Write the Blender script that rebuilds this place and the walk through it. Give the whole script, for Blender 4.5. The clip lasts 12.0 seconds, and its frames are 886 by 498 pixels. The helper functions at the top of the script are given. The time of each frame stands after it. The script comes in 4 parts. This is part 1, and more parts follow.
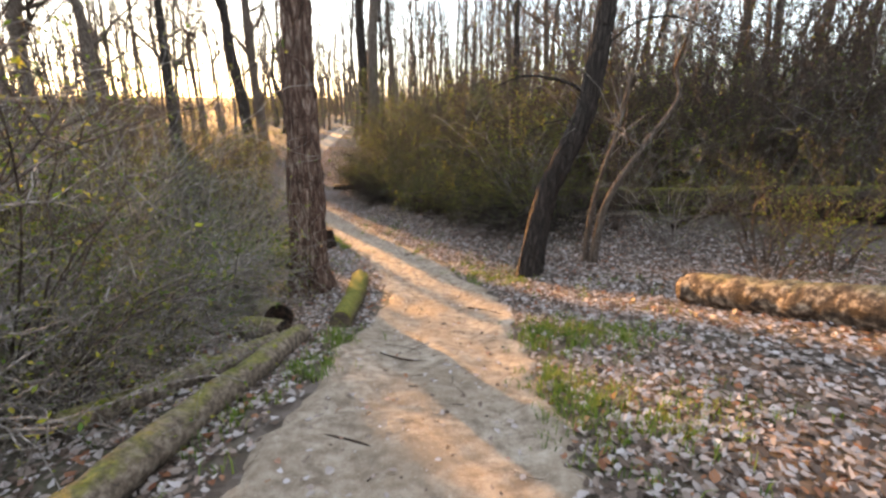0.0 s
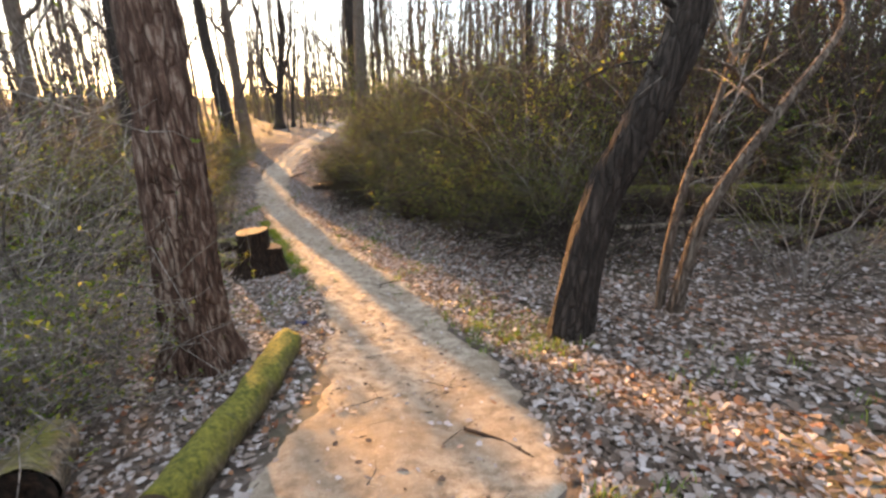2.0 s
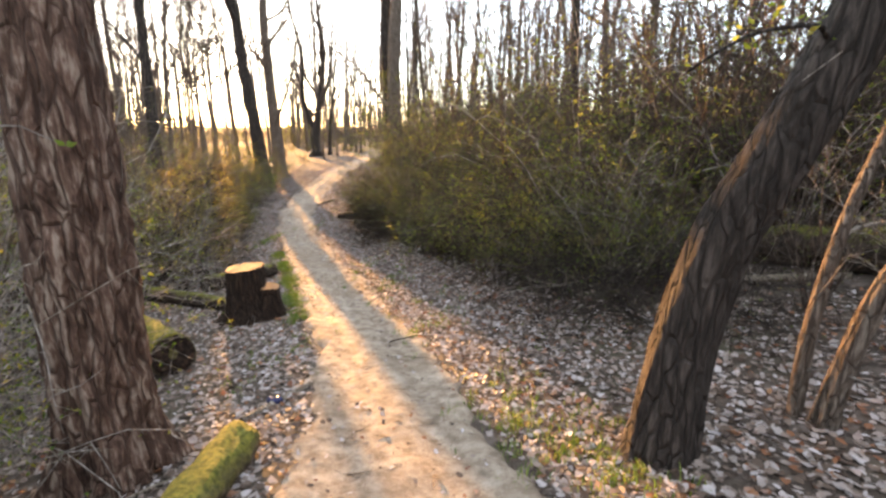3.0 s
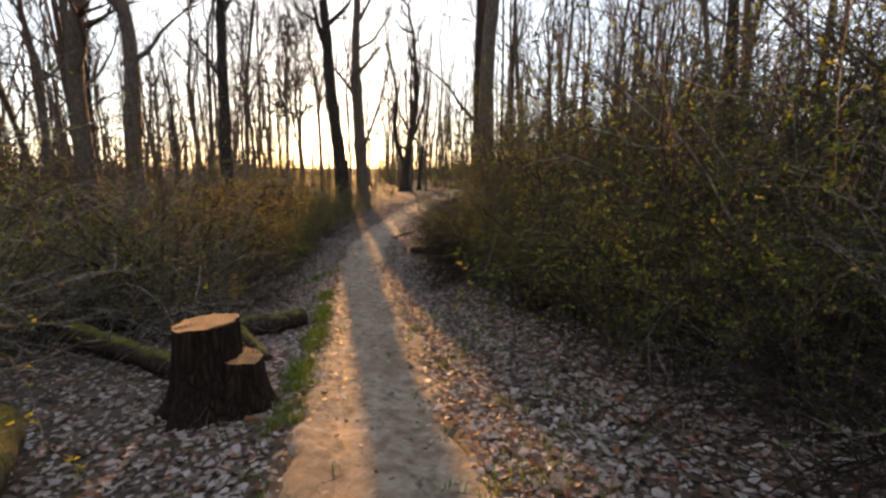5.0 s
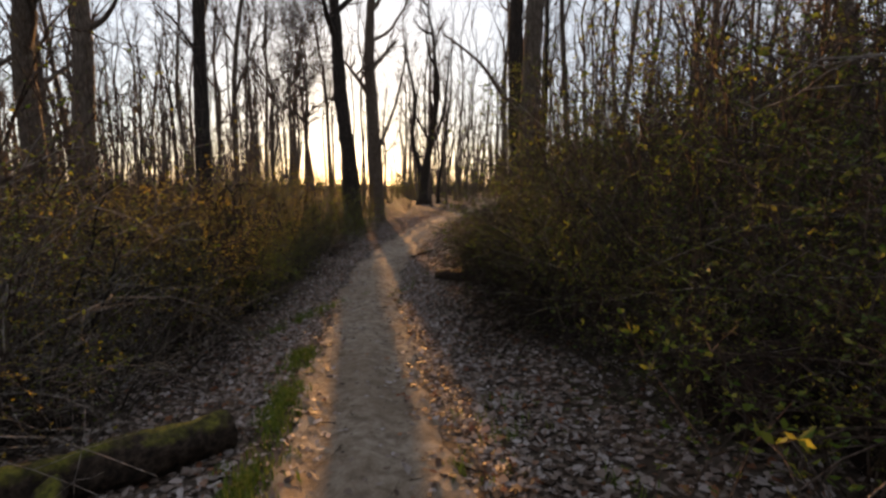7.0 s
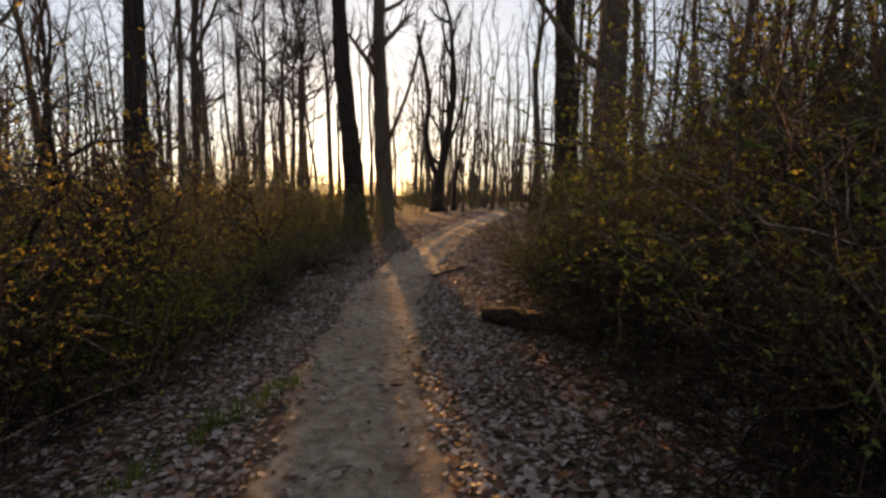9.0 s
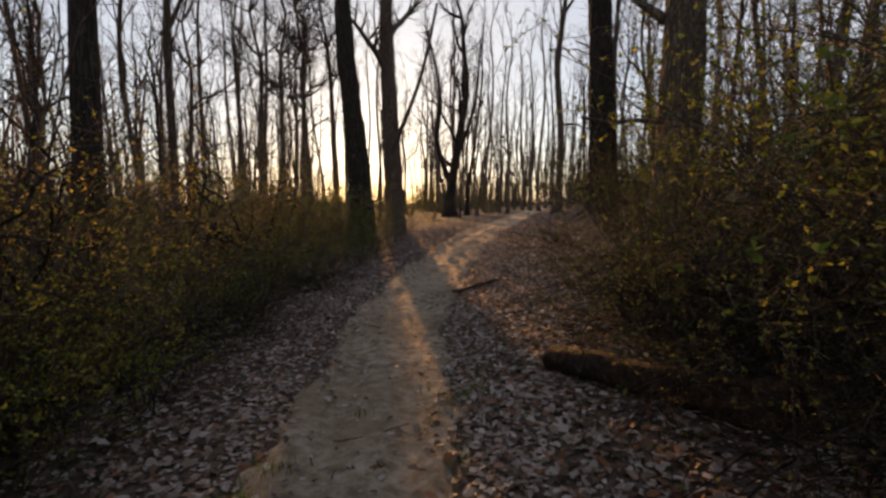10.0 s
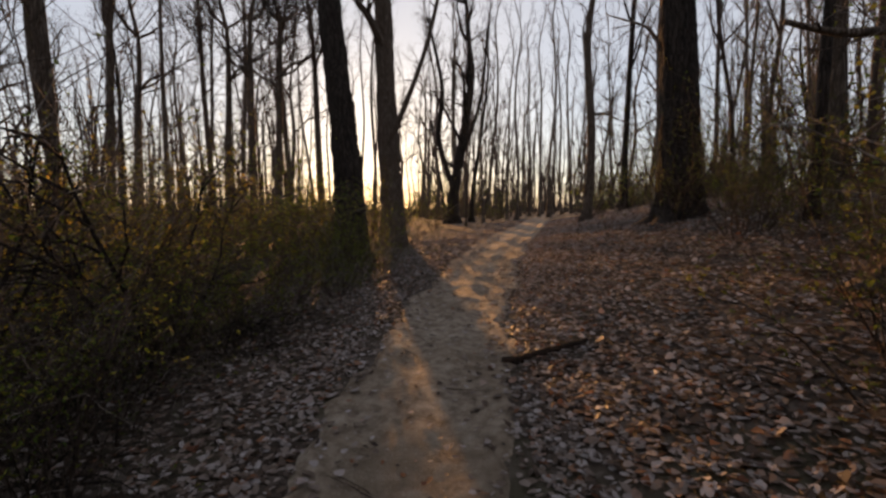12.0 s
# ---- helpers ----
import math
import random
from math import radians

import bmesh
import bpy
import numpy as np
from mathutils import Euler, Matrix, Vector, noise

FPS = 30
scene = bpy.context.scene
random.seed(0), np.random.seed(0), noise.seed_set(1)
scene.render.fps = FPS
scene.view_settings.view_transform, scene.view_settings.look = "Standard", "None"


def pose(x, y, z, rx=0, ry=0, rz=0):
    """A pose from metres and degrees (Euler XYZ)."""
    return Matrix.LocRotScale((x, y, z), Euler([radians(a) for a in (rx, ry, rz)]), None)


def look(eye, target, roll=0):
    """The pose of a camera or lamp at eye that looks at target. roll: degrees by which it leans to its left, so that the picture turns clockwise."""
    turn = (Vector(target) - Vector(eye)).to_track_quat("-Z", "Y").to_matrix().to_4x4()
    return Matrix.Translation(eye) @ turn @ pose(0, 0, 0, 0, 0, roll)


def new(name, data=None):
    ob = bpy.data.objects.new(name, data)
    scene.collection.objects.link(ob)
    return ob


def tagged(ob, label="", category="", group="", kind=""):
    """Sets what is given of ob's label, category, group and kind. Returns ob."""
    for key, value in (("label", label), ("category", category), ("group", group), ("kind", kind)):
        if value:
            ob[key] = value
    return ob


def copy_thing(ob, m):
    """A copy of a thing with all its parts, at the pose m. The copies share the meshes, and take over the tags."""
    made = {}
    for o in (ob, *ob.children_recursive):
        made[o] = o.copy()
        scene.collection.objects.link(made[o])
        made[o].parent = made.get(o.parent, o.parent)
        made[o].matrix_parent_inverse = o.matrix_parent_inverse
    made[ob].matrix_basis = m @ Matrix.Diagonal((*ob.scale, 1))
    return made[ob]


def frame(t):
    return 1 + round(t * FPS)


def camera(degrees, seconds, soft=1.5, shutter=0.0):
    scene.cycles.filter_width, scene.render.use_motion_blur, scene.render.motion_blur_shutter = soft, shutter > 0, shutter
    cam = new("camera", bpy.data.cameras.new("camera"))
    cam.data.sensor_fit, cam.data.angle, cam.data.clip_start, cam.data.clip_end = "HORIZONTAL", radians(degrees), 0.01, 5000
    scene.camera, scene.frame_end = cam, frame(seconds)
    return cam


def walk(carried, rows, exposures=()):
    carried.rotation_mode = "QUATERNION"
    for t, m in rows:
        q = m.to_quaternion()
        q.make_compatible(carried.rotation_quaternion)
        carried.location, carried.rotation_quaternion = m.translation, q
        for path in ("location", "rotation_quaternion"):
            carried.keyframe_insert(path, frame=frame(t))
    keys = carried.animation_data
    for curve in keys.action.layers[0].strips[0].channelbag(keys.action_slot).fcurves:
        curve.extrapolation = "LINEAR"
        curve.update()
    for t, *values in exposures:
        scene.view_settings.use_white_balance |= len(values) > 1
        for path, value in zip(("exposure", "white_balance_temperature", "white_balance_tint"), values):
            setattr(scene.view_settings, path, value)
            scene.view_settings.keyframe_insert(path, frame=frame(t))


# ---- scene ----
cam = camera(86.0, 12.0, soft=2.7, shutter=0.03)
PATH = [
    (0, (0.346, -4.251, 3.102), (0.374, -2.346, 2.492), 0.3),
    (0.5, (0.344, -3.539, 2.888), (0.372, -1.635, 2.278), 0.2),
    (1, (0.419, -2.815, 2.767), (0.441, -0.911, 2.154), -0.0),
    (1.5, (0.479, -2.043, 2.665), (0.492, -0.141, 2.047), -0.3),
    (2, (0.624, -1.306, 2.601), (0.623, 0.595, 1.98), -0.5),
    (2.5, (0.659, -0.621, 2.559), (0.611, 1.294, 1.983), -0.3),
    (3, (0.677, 0.061, 2.388), (0.533, 1.992, 1.888), 0.1),
    (3.5, (0.614, 0.816, 2.17), (0.331, 2.748, 1.739), -0.0),
    (3.7, (0.609, 1.113, 2.11), (0.257, 3.039, 1.702), -0.3),
    (5.3, (0.176, 3.335, 1.704), (-0.355, 5.237, 1.383), 0.2),
    (5.5, (0.081, 3.635, 1.665), (-0.461, 5.535, 1.355), 0.0),
    (6, (-0.219, 4.441, 1.563), (-0.78, 6.337, 1.265), -0.1),
    (6.5, (-0.586, 5.221, 1.455), (-1.16, 7.116, 1.172), 0.1),
    (7, (-0.965, 6.039, 1.354), (-1.551, 7.933, 1.087), 0.2),
    (7.5, (-1.356, 6.757, 1.263), (-1.953, 8.65, 1.012), 0.6),
    (7.7, (-1.494, 7.036, 1.225), (-2.089, 8.931, 0.987), 1.0),
    (9.3, (-2.79, 10.059, 0.881), (-3.428, 11.943, 0.669), 0.3),
    (9.5, (-2.934, 10.384, 0.834), (-3.586, 12.264, 0.633), -0.1),
    (10, (-3.327, 11.112, 0.793), (-3.989, 12.989, 0.598), -0.1),
    (10.5, (-3.744, 11.824, 0.776), (-4.416, 13.698, 0.587), -0.1),
    (11, (-4.125, 12.548, 0.757), (-4.798, 14.422, 0.574), -0.2),
    (11.5, (-4.477, 13.244, 0.751), (-5.142, 15.121, 0.57), -0.2),
    (12, (-4.789, 14.043, 0.718), (-5.433, 15.929, 0.551), -0.1),
]
walk(cam, [(t, look(eye, target, roll)) for t, eye, target, roll in PATH],
     exposures=[(0.0, 2.95, 6800, 7), (2.0, 3.0, 6800, 7), (3.0, 3.25, 7000, 8), (3.7, 3.2, 7100, 9), (5.3, 1.6, 7100, 12), (7.5, 1.12, 7200, 13), (9.5, 0.92, 7300, 14), (12.0, 0.72, 7300, 16)])

# ---- light ----
SUN_LEFT, SUN_HIGH = 28.5, 7.8          # degrees: left of +y, above the horizon
world = bpy.data.worlds.new("world")
scene.world = world
world.use_nodes = True
_wn = world.node_tree
_sky = _wn.nodes.new("ShaderNodeTexSky")
_sky.sky_type, _sky.sun_disc = "NISHITA", False
_sky.sun_elevation, _sky.sun_rotation = radians(SUN_HIGH), radians(-SUN_LEFT)
_sky.air_density, _sky.dust_density, _sky.ozone_density = 0.8, 0.35, 1.2
# a veil of thin high cloud evens out the evening sky
_at, _cl, _cr, _veil = (_wn.nodes.new(k) for k in ("ShaderNodeTexCoord", "ShaderNodeTexNoise", "ShaderNodeValToRGB", "ShaderNodeMix"))
_cl.inputs["Scale"].default_value, _cl.inputs["Detail"].default_value = 2.2, 6
_cr.color_ramp.elements[0].position, _cr.color_ramp.elements[0].color = .35, (3.0, 3.3, 3.9, 1)
_cr.color_ramp.elements[1].position, _cr.color_ramp.elements[1].color = .7, (3.9, 4.0, 4.3, 1)
_veil.data_type = "RGBA"
_veil.inputs[0].default_value = .62
_wn.links.new(_at.outputs["Generated"], _cl.inputs["Vector"])
_wn.links.new(_cl.outputs["Fac"], _cr.inputs[0])
_wn.links.new(_sky.outputs[0], _veil.inputs[6])
_wn.links.new(_cr.outputs[0], _veil.inputs[7])
_wn.links.new(_veil.outputs[2], _wn.nodes["Background"].inputs[0])
_wn.nodes["Background"].inputs[1].default_value = 0.12
sun = new("sun", bpy.data.lights.new("sun", "SUN"))
sun.data.energy, sun.data.angle, sun.data.color = 5.0, radians(0.6), (1.0, 0.5, 0.17)
_a, _e = radians(SUN_LEFT), radians(SUN_HIGH)
SUN_WAY = Vector((-math.sin(_a) * math.cos(_e), math.cos(_a) * math.cos(_e), math.sin(_e)))
sun.matrix_world = look(SUN_WAY * 60, (0, 0, 0))

# ---- the lie of the land ----
PROF_Y = [-60, -8, -4.25, -2, 0, 1.8, 3.5, 6, 8, 11, 14.5, 18, 22, 26, 42, 80, 300]
PROF_Z = [4.5, 2.35, 1.65, 1.22, .82, .42, .2, -.1, -.32, -.58, -.73, -.62, -.42, -.2, .1, .3, .3]
CEN_Y = [-20, -4.25, -1.8, 0, 1.9, 2.7, 3.5, 5, 8, 9.7, 13.6, 15, 17, 20, 22.4, 25.6, 35, 60, 300]
CEN_X = [.2, .2, .1, .45, .45, .3, .08, -.6, -1.95, -2.8, -4.75, -5.3, -6.0, -6.6, -6.9, -7.3, -7.9, -10, -40]
HALF_Y = [-20, -1, .5, 2, 3.5, 8, 14, 20, 25, 40]
HALF_W = [.98, .93, .87, .8, .69, .66, .66, .7, .72, .62]
SLO_Y = [-10, 3, 6, 10, 15, 22, 40, 80]
SLO_K = [.17, .18, .24, .28, .34, .42, .2, .05]


def smooth(y, ys, zs):
    return sum(np.interp(np.asarray(y) + k, ys, zs) for k in (-1.2, -.6, 0, .6, 1.2)) / 5


def side(x, y):
    """Metres to the right of the trail's middle."""
    return x - smooth(y, CEN_Y, CEN_X)


def land(x, y):
    d = side(x, y)
    r, l = np.clip(d - .7, 0, None), np.clip(-d - .8, 0, None)
    k = np.interp(y, SLO_Y, SLO_K)
    return smooth(y, PROF_Y, PROF_Z) + 2.2 * (1 - np.exp(-r * k / 2.2)) - .5 * (1 - np.exp(-l * .06 / .5))


def ripple(x, y):
    """Small unevenness of the ground, less on the trail."""
    off = np.clip((np.abs(side(x, y)) - .5) * 1.2, .25, 1)
    w = np.sin(x * 2.1 + 1.3 * np.sin(y * 1.3)) * np.sin(y * 1.7 + .8 * np.sin(x * 1.9)) * .025
    w = w + np.sin(x * 6.3 + y * 2.2) * np.sin(y * 5.1 - x * 1.7) * .01
    return w * off


def level(x, y):
    return float(land(x, y) + ripple(x, y))


# ---- materials ----
def material(name):
    m = bpy.data.materials.new(name)
    m.use_nodes = True
    nt = m.node_tree
    return m, nt, nt.nodes["Principled BSDF"]


def node(nt, kind, **values):
    n = nt.nodes.new(kind)
    for key, value in values.items():
        n.inputs[key.replace("_", " ")].default_value = value
    return n


def coords(nt, scale=(1, 1, 1), space="Object"):
    c, m = nt.nodes.new("ShaderNodeTexCoord"), nt.nodes.new("ShaderNodeMapping")
    m.inputs["Scale"].default_value = scale
    nt.links.new(c.outputs[space], m.inputs[0])
    return m.outputs[0]


def noise_tex(nt, at, scale, detail=6, rough=.6):
    n = node(nt, "ShaderNodeTexNoise", Scale=scale, Detail=detail, Roughness=rough)
    nt.links.new(at, n.inputs["Vector"])
    return n.outputs["Fac"]


def vector_noise(nt, at, scale):
    n = node(nt, "ShaderNodeTexNoise", Scale=scale, Detail=3)
    nt.links.new(at, n.inputs["Vector"])
    return n.outputs["Color"]


def ramp(nt, fac, stops):
    r = nt.nodes.new("ShaderNodeValToRGB")
    el = r.color_ramp.elements
    while len(el) < len(stops):
        el.new(.5)
    for e, (p, c) in zip(el, stops):
        e.position, e.color = p, (*c, 1)
    nt.links.new(fac, r.inputs[0])
    return r.outputs[0]


def mixed(nt, fac, a, b, how="MIX"):
    m = nt.nodes.new("ShaderNodeMix")
    m.data_type, m.blend_type = "RGBA", how
    for value, socket in ((fac, m.inputs[0]), (a, m.inputs[6]), (b, m.inputs[7])):
        if isinstance(value, (int, float)):
            socket.default_value = value
        elif isinstance(value, tuple):
            socket.default_value = (*value, 1)
        else:
            nt.links.new(value, socket)
    return m.outputs[2]


def bumped(nt, shader, height, strength=.5, distance=.02):
    b = node(nt, "ShaderNodeBump", Strength=strength, Distance=distance)
    nt.links.new(height, b.inputs["Height"])
    nt.links.new(b.outputs[0], shader.inputs["Normal"])


def upward(nt, low, high):
    """0 to 1 by how far a surface faces the sky, broken up by noise."""
    g, s = nt.nodes.new("ShaderNodeNewGeometry"), nt.nodes.new("ShaderNodeSeparateXYZ")
    nt.links.new(g.outputs["Normal"], s.inputs[0])
    add = nt.nodes.new("ShaderNodeMath")
    add.operation = "MULTIPLY_ADD"
    nt.links.new(noise_tex(nt, coords(nt), 7, 5), add.inputs[0])
    add.inputs[1].default_value = 1.6
    nt.links.new(s.outputs[2], add.inputs[2])
    r = nt.nodes.new("ShaderNodeMapRange")
    r.inputs[1].default_value, r.inputs[2].default_value = low, high
    nt.links.new(add.outputs[0], r.inputs[0])
    return r.outputs[0]


def bark(name, dark, mid, light, moss=None, coarse=1.0, along=2.4):
    m, nt, sh = material(name)
    fur = noise_tex(nt, coords(nt, (18 * coarse, 18 * coarse, along * coarse)), 2.2, 8, .65)
    big = noise_tex(nt, coords(nt, (1, 1, .5)), 1.7, 4)
    warp = mixed(nt, .35, coords(nt, (9 * coarse, 9 * coarse, along * .55 * coarse)), vector_noise(nt, coords(nt), 4 * coarse), "LINEAR_LIGHT")
    plate = node(nt, "ShaderNodeTexVoronoi", Scale=2.6)
    plate.feature = "DISTANCE_TO_EDGE"
    nt.links.new(warp, plate.inputs["Vector"])
    furrow = ramp(nt, plate.outputs["Distance"], [(.0, (0, 0, 0)), (.13, (1, 1, 1))])
    col = ramp(nt, fur, [(.38, dark), (.5, mid), (.62, light)])
    if along < 10:
        col = mixed(nt, furrow, mixed(nt, fur, tuple(v * .8 for v in dark), mid), col)
    col = mixed(nt, big, col, mixed(nt, .45, col, tuple(v * .7 for v in mid)))
    if moss:
        col = mixed(nt, upward(nt, *moss[0]), col, ramp(nt, noise_tex(nt, coords(nt), 30, 6), [(.35, moss[1]), (.65, moss[2])]))
    nt.links.new(col, sh.inputs["Base Color"])
    sh.inputs["Roughness"].default_value = .9
    sh.inputs["Specular IOR Level"].default_value = .2
    bumped(nt, sh, mixed(nt, .45, fur, furrow) if along < 10 else fur, 1.0, .045)
    return m


MOSS_A, MOSS_B = (.05, .06, .012), (.2, .19, .03)
BARK_GREY = bark("bark_grey", (.045, .035, .028), (.13, .1, .08), (.24, .2, .165))
BARK_RED = bark("bark_reddish", (.022, .012, .009), (.115, .068, .05), (.3, .235, .19), coarse=.62, along=3.4)
BARK_DARK = bark("bark_dark", (.012, .009, .008), (.034, .027, .023), (.08, .064, .056), coarse=.7)
BARK_STUMP = bark("bark_stump", (.009, .006, .005), (.026, .016, .011), (.06, .037, .024))
# dark mossy bark, deepened in colour for logs that show their backlit side
LOG_DARK = bark("bark_dark_mossy", (.012, .009, .007), (.035, .025, .019), (.08, .058, .043), ((1.45, 1.95), MOSS_A, MOSS_B), coarse=.5, along=18)
BARK_PALE = bark("bark_pale", (.1, .08, .06), (.24, .2, .16), (.38, .34, .29))
LOG_MOSSY = bark("bark_mossy", (.05, .04, .03), (.15, .115, .085), (.28, .23, .18), ((1.45, 2.0), MOSS_A, MOSS_B), coarse=.5, along=18)
# the moss slot here only tints upward faces tan
LOG_FLAKY = bark("bark_flaky", (.02, .014, .01), (.1, .07, .048), (.42, .33, .24), ((1.5, 2.1), (.1, .08, .03), (.25, .2, .08)), coarse=.35, along=18)
LOG_GREEN = bark("bark_all_moss", (.04, .03, .022), (.1, .08, .05), (.2, .16, .11), ((.55, 1.5), MOSS_A, (.19, .17, .03)), coarse=.5, along=18)
LOG_ROT = bark("bark_rotten", (.008, .006, .005), (.028, .018, .013), (.07, .04, .027), coarse=.5, along=18)
TWIG_BROWN = bark("twig_brown", (.04, .029, .023), (.09, .066, .053), (.17, .133, .11), coarse=.6)
# twig bark darkened to carry the deep shade under the thickets
TWIG_SHADED = bark("twig_shaded", (.014, .011, .01), (.034, .026, .022), (.08, .064, .055), coarse=.6)
TWIG_GREY = bark("twig_grey", (.115, .098, .088), (.24, .208, .186), (.41, .37, .335), coarse=.6)


def sawn(name, a, b):
    """End grain with rings."""
    m, nt, sh = material(name)
    w = node(nt, "ShaderNodeTexWave", Scale=9, Distortion=3.5, Detail=3)
    w.wave_type, w.rings_direction = "RINGS", "Z"
    nt.links.new(coords(nt), w.inputs["Vector"])
    n = noise_tex(nt, coords(nt), 6, 8, .7)
    col = mixed(nt, n, ramp(nt, w.outputs["Fac"], [(.2, a), (.8, b)]), tuple(v * .45 for v in a))
    nt.links.new(col, sh.inputs["Base Color"])
    sh.inputs["Roughness"].default_value = .85
    bumped(nt, sh, n, .6, .015)
    return m


WOOD_CUT = sawn("wood_cut", (.24, .115, .045), (.4, .21, .085))
WOOD_OLD = sawn("wood_old", (.05, .035, .022), (.12, .08, .05))


def leafy(name, stops, through_light=.45):
    m, nt, sh = material(name)
    g = nt.nodes.new("ShaderNodeNewGeometry")
    col = ramp(nt, g.outputs["Random Per Island"], stops)
    nt.links.new(col, sh.inputs["Base Color"])
    sh.inputs["Roughness"].default_value = .6
    sh.inputs["Specular IOR Level"].default_value = .25
    t, mx = nt.nodes.new("ShaderNodeBsdfTranslucent"), nt.nodes.new("ShaderNodeMixShader")
    nt.links.new(col, t.inputs[0])
    mx.inputs[0].default_value = through_light
    nt.links.new(sh.outputs[0], mx.inputs[1])
    nt.links.new(t.outputs[0], mx.inputs[2])
    nt.links.new(mx.outputs[0], nt.nodes["Material Output"].inputs[0])
    return m


LEAF_FRESH = leafy("leaf_fresh", [(0, (.07, .13, .02)), (.5, (.17, .21, .035)), (1, (.34, .31, .06))], .6)
# young leaves with the glow of the low sun put into their colour
LEAF_SUNLIT = leafy("leaf_sunlit", [(0, (.2, .17, .03)), (.5, (.4, .31, .06)), (1, (.55, .42, .1))], .7)
LEAF_OLIVE = leafy("leaf_olive", [(0, (.05, .085, .02)), (.6, (.11, .14, .03)), (1, (.2, .19, .05))])
GRASS = leafy("grass_blade", [(0, (.045, .09, .012)), (.6, (.1, .16, .02)), (1, (.22, .24, .05))], .35)
LITTER = leafy("dry_leaf", [(0, (.045, .032, .026)), (.25, (.11, .078, .06)), (.5, (.24, .195, .172)), (.72, (.31, .275, .268)),
                            (.88, (.42, .39, .395)), (.94, (.24, .115, .06)), (1, (.13, .05, .028))], .3)


def soil():
    m, nt, sh = material("forest_floor")
    at = coords(nt)
    v = node(nt, "ShaderNodeTexVoronoi", Scale=13)
    nt.links.new(at, v.inputs["Vector"])
    cell = ramp(nt, v.outputs["Color"], [(0, (.025, .018, .013)), (.45, (.065, .047, .036)), (.75, (.13, .105, .09)), (1, (.2, .17, .155))])
    fine = noise_tex(nt, at, 38, 6, .7)
    big = noise_tex(nt, at, .7, 4)
    col = mixed(nt, fine, cell, (.045, .032, .024))
    col = mixed(nt, ramp(nt, big, [(.5, (0, 0, 0)), (.72, (.5, .5, .5))]), col, (.06, .065, .025))
    nt.links.new(col, sh.inputs["Base Color"])
    sh.inputs["Roughness"].default_value = .95
    bumped(nt, sh, fine, .8, .03)
    return m


def dirt():
    m, nt, sh = material("packed_dirt")
    at = coords(nt)
    big, mid, fine = noise_tex(nt, at, 1.1, 5), noise_tex(nt, at, 9, 6, .65), noise_tex(nt, at, 70, 5, .7)
    col = ramp(nt, mid, [(.36, (.16, .126, .098)), (.5, (.29, .24, .19)), (.64, (.41, .355, .295))])
    col = mixed(nt, ramp(nt, big, [(.4, (0, 0, 0)), (.65, (.7, .7, .7))]), col, (.215, .165, .118))
    col = mixed(nt, ramp(nt, fine, [(.5, (0, 0, 0)), (.75, (.5, .5, .5))]), col, (.12, .09, .065))
    v = node(nt, "ShaderNodeTexVoronoi", Scale=26)
    nt.links.new(at, v.inputs["Vector"])
    col = mixed(nt, ramp(nt, v.outputs["Distance"], [(.1, (.5, .5, .5)), (.18, (0, 0, 0))]), col, (.44, .4, .35))
    nt.links.new(col, sh.inputs["Base Color"])
    sh.inputs["Roughness"].default_value = .92
    sh.inputs["Specular IOR Level"].default_value = .2
    h = nt.nodes.new("ShaderNodeMath")
    h.operation = "ADD"
    nt.links.new(mid, h.inputs[0])
    nt.links.new(fine, h.inputs[1])
    bumped(nt, sh, h.outputs[0], .8, .04)
    return m


SOIL, DIRT = soil(), dirt()


# ---- mesh tools ----
class Soup:
    """Vertices and faces of one part."""

    def __init__(self):
        self.v, self.f, self.n = [], [], 0

    def add(self, verts, faces):
        self.v.extend(map(tuple, verts))
        self.f.extend(tuple(i + self.n for i in f) for f in faces)
        self.n += len(verts)

    def tube(self, pts, radii, sides=5, cap=True, bump=None, flat_end=False):
        pts = [Vector(p) for p in pts]
        up = Vector((0, 0, 1)) if abs((pts[-1] - pts[0]).normalized().z) < .9 else Vector((1, 0, 0))
        verts, faces = [], []
        for i, (p, r) in enumerate(zip(pts, radii)):
            way = (pts[min(i + 1, len(pts) - 1)] - pts[max(i - 1, 0)]).normalized()
            a = way.cross(up).normalized()
            b = a.cross(way)
            for k in range(sides):
                t = 2 * math.pi * k / sides
                w = a * math.cos(t) + b * math.sin(t)
                verts.append(p + w * (r * (bump(p, w, i / (len(pts) - 1)) if bump else 1)))
        for i in range(len(pts) - 1):
            for k in range(sides):
                j = (k + 1) % sides
                faces.append((i * sides + k, i * sides + j, (i + 1) * sides + j, (i + 1) * sides + k))
        if cap:
            faces.append(tuple(range((len(pts) - 1) * sides, len(pts) * sides)))
            faces.append(tuple(reversed(range(sides))))
        self.add(verts, faces)
        return verts

    def mesh(self, name, mat, smooth_faces=True):
        me = bpy.data.meshes.new(name)
        me.from_pydata(self.v, [], self.f)
        me.materials.append(mat)
        if smooth_faces:
            me.polygons.foreach_set("use_smooth", [True] * len(me.polygons))
        me.update()
        return me


def part(name, soup, mat, parent, label="", smooth_faces=True):
    ob = new(name, soup.mesh(name, mat, smooth_faces))
    ob.parent = parent
    return tagged(ob, label)


def thing(name, label, category, group="", at=(0, 0, 0)):
    ob = new(name)
    ob.empty_display_size = .2
    ob.matrix_basis = Matrix.Translation(at)
    return tagged(ob, label, category, group)


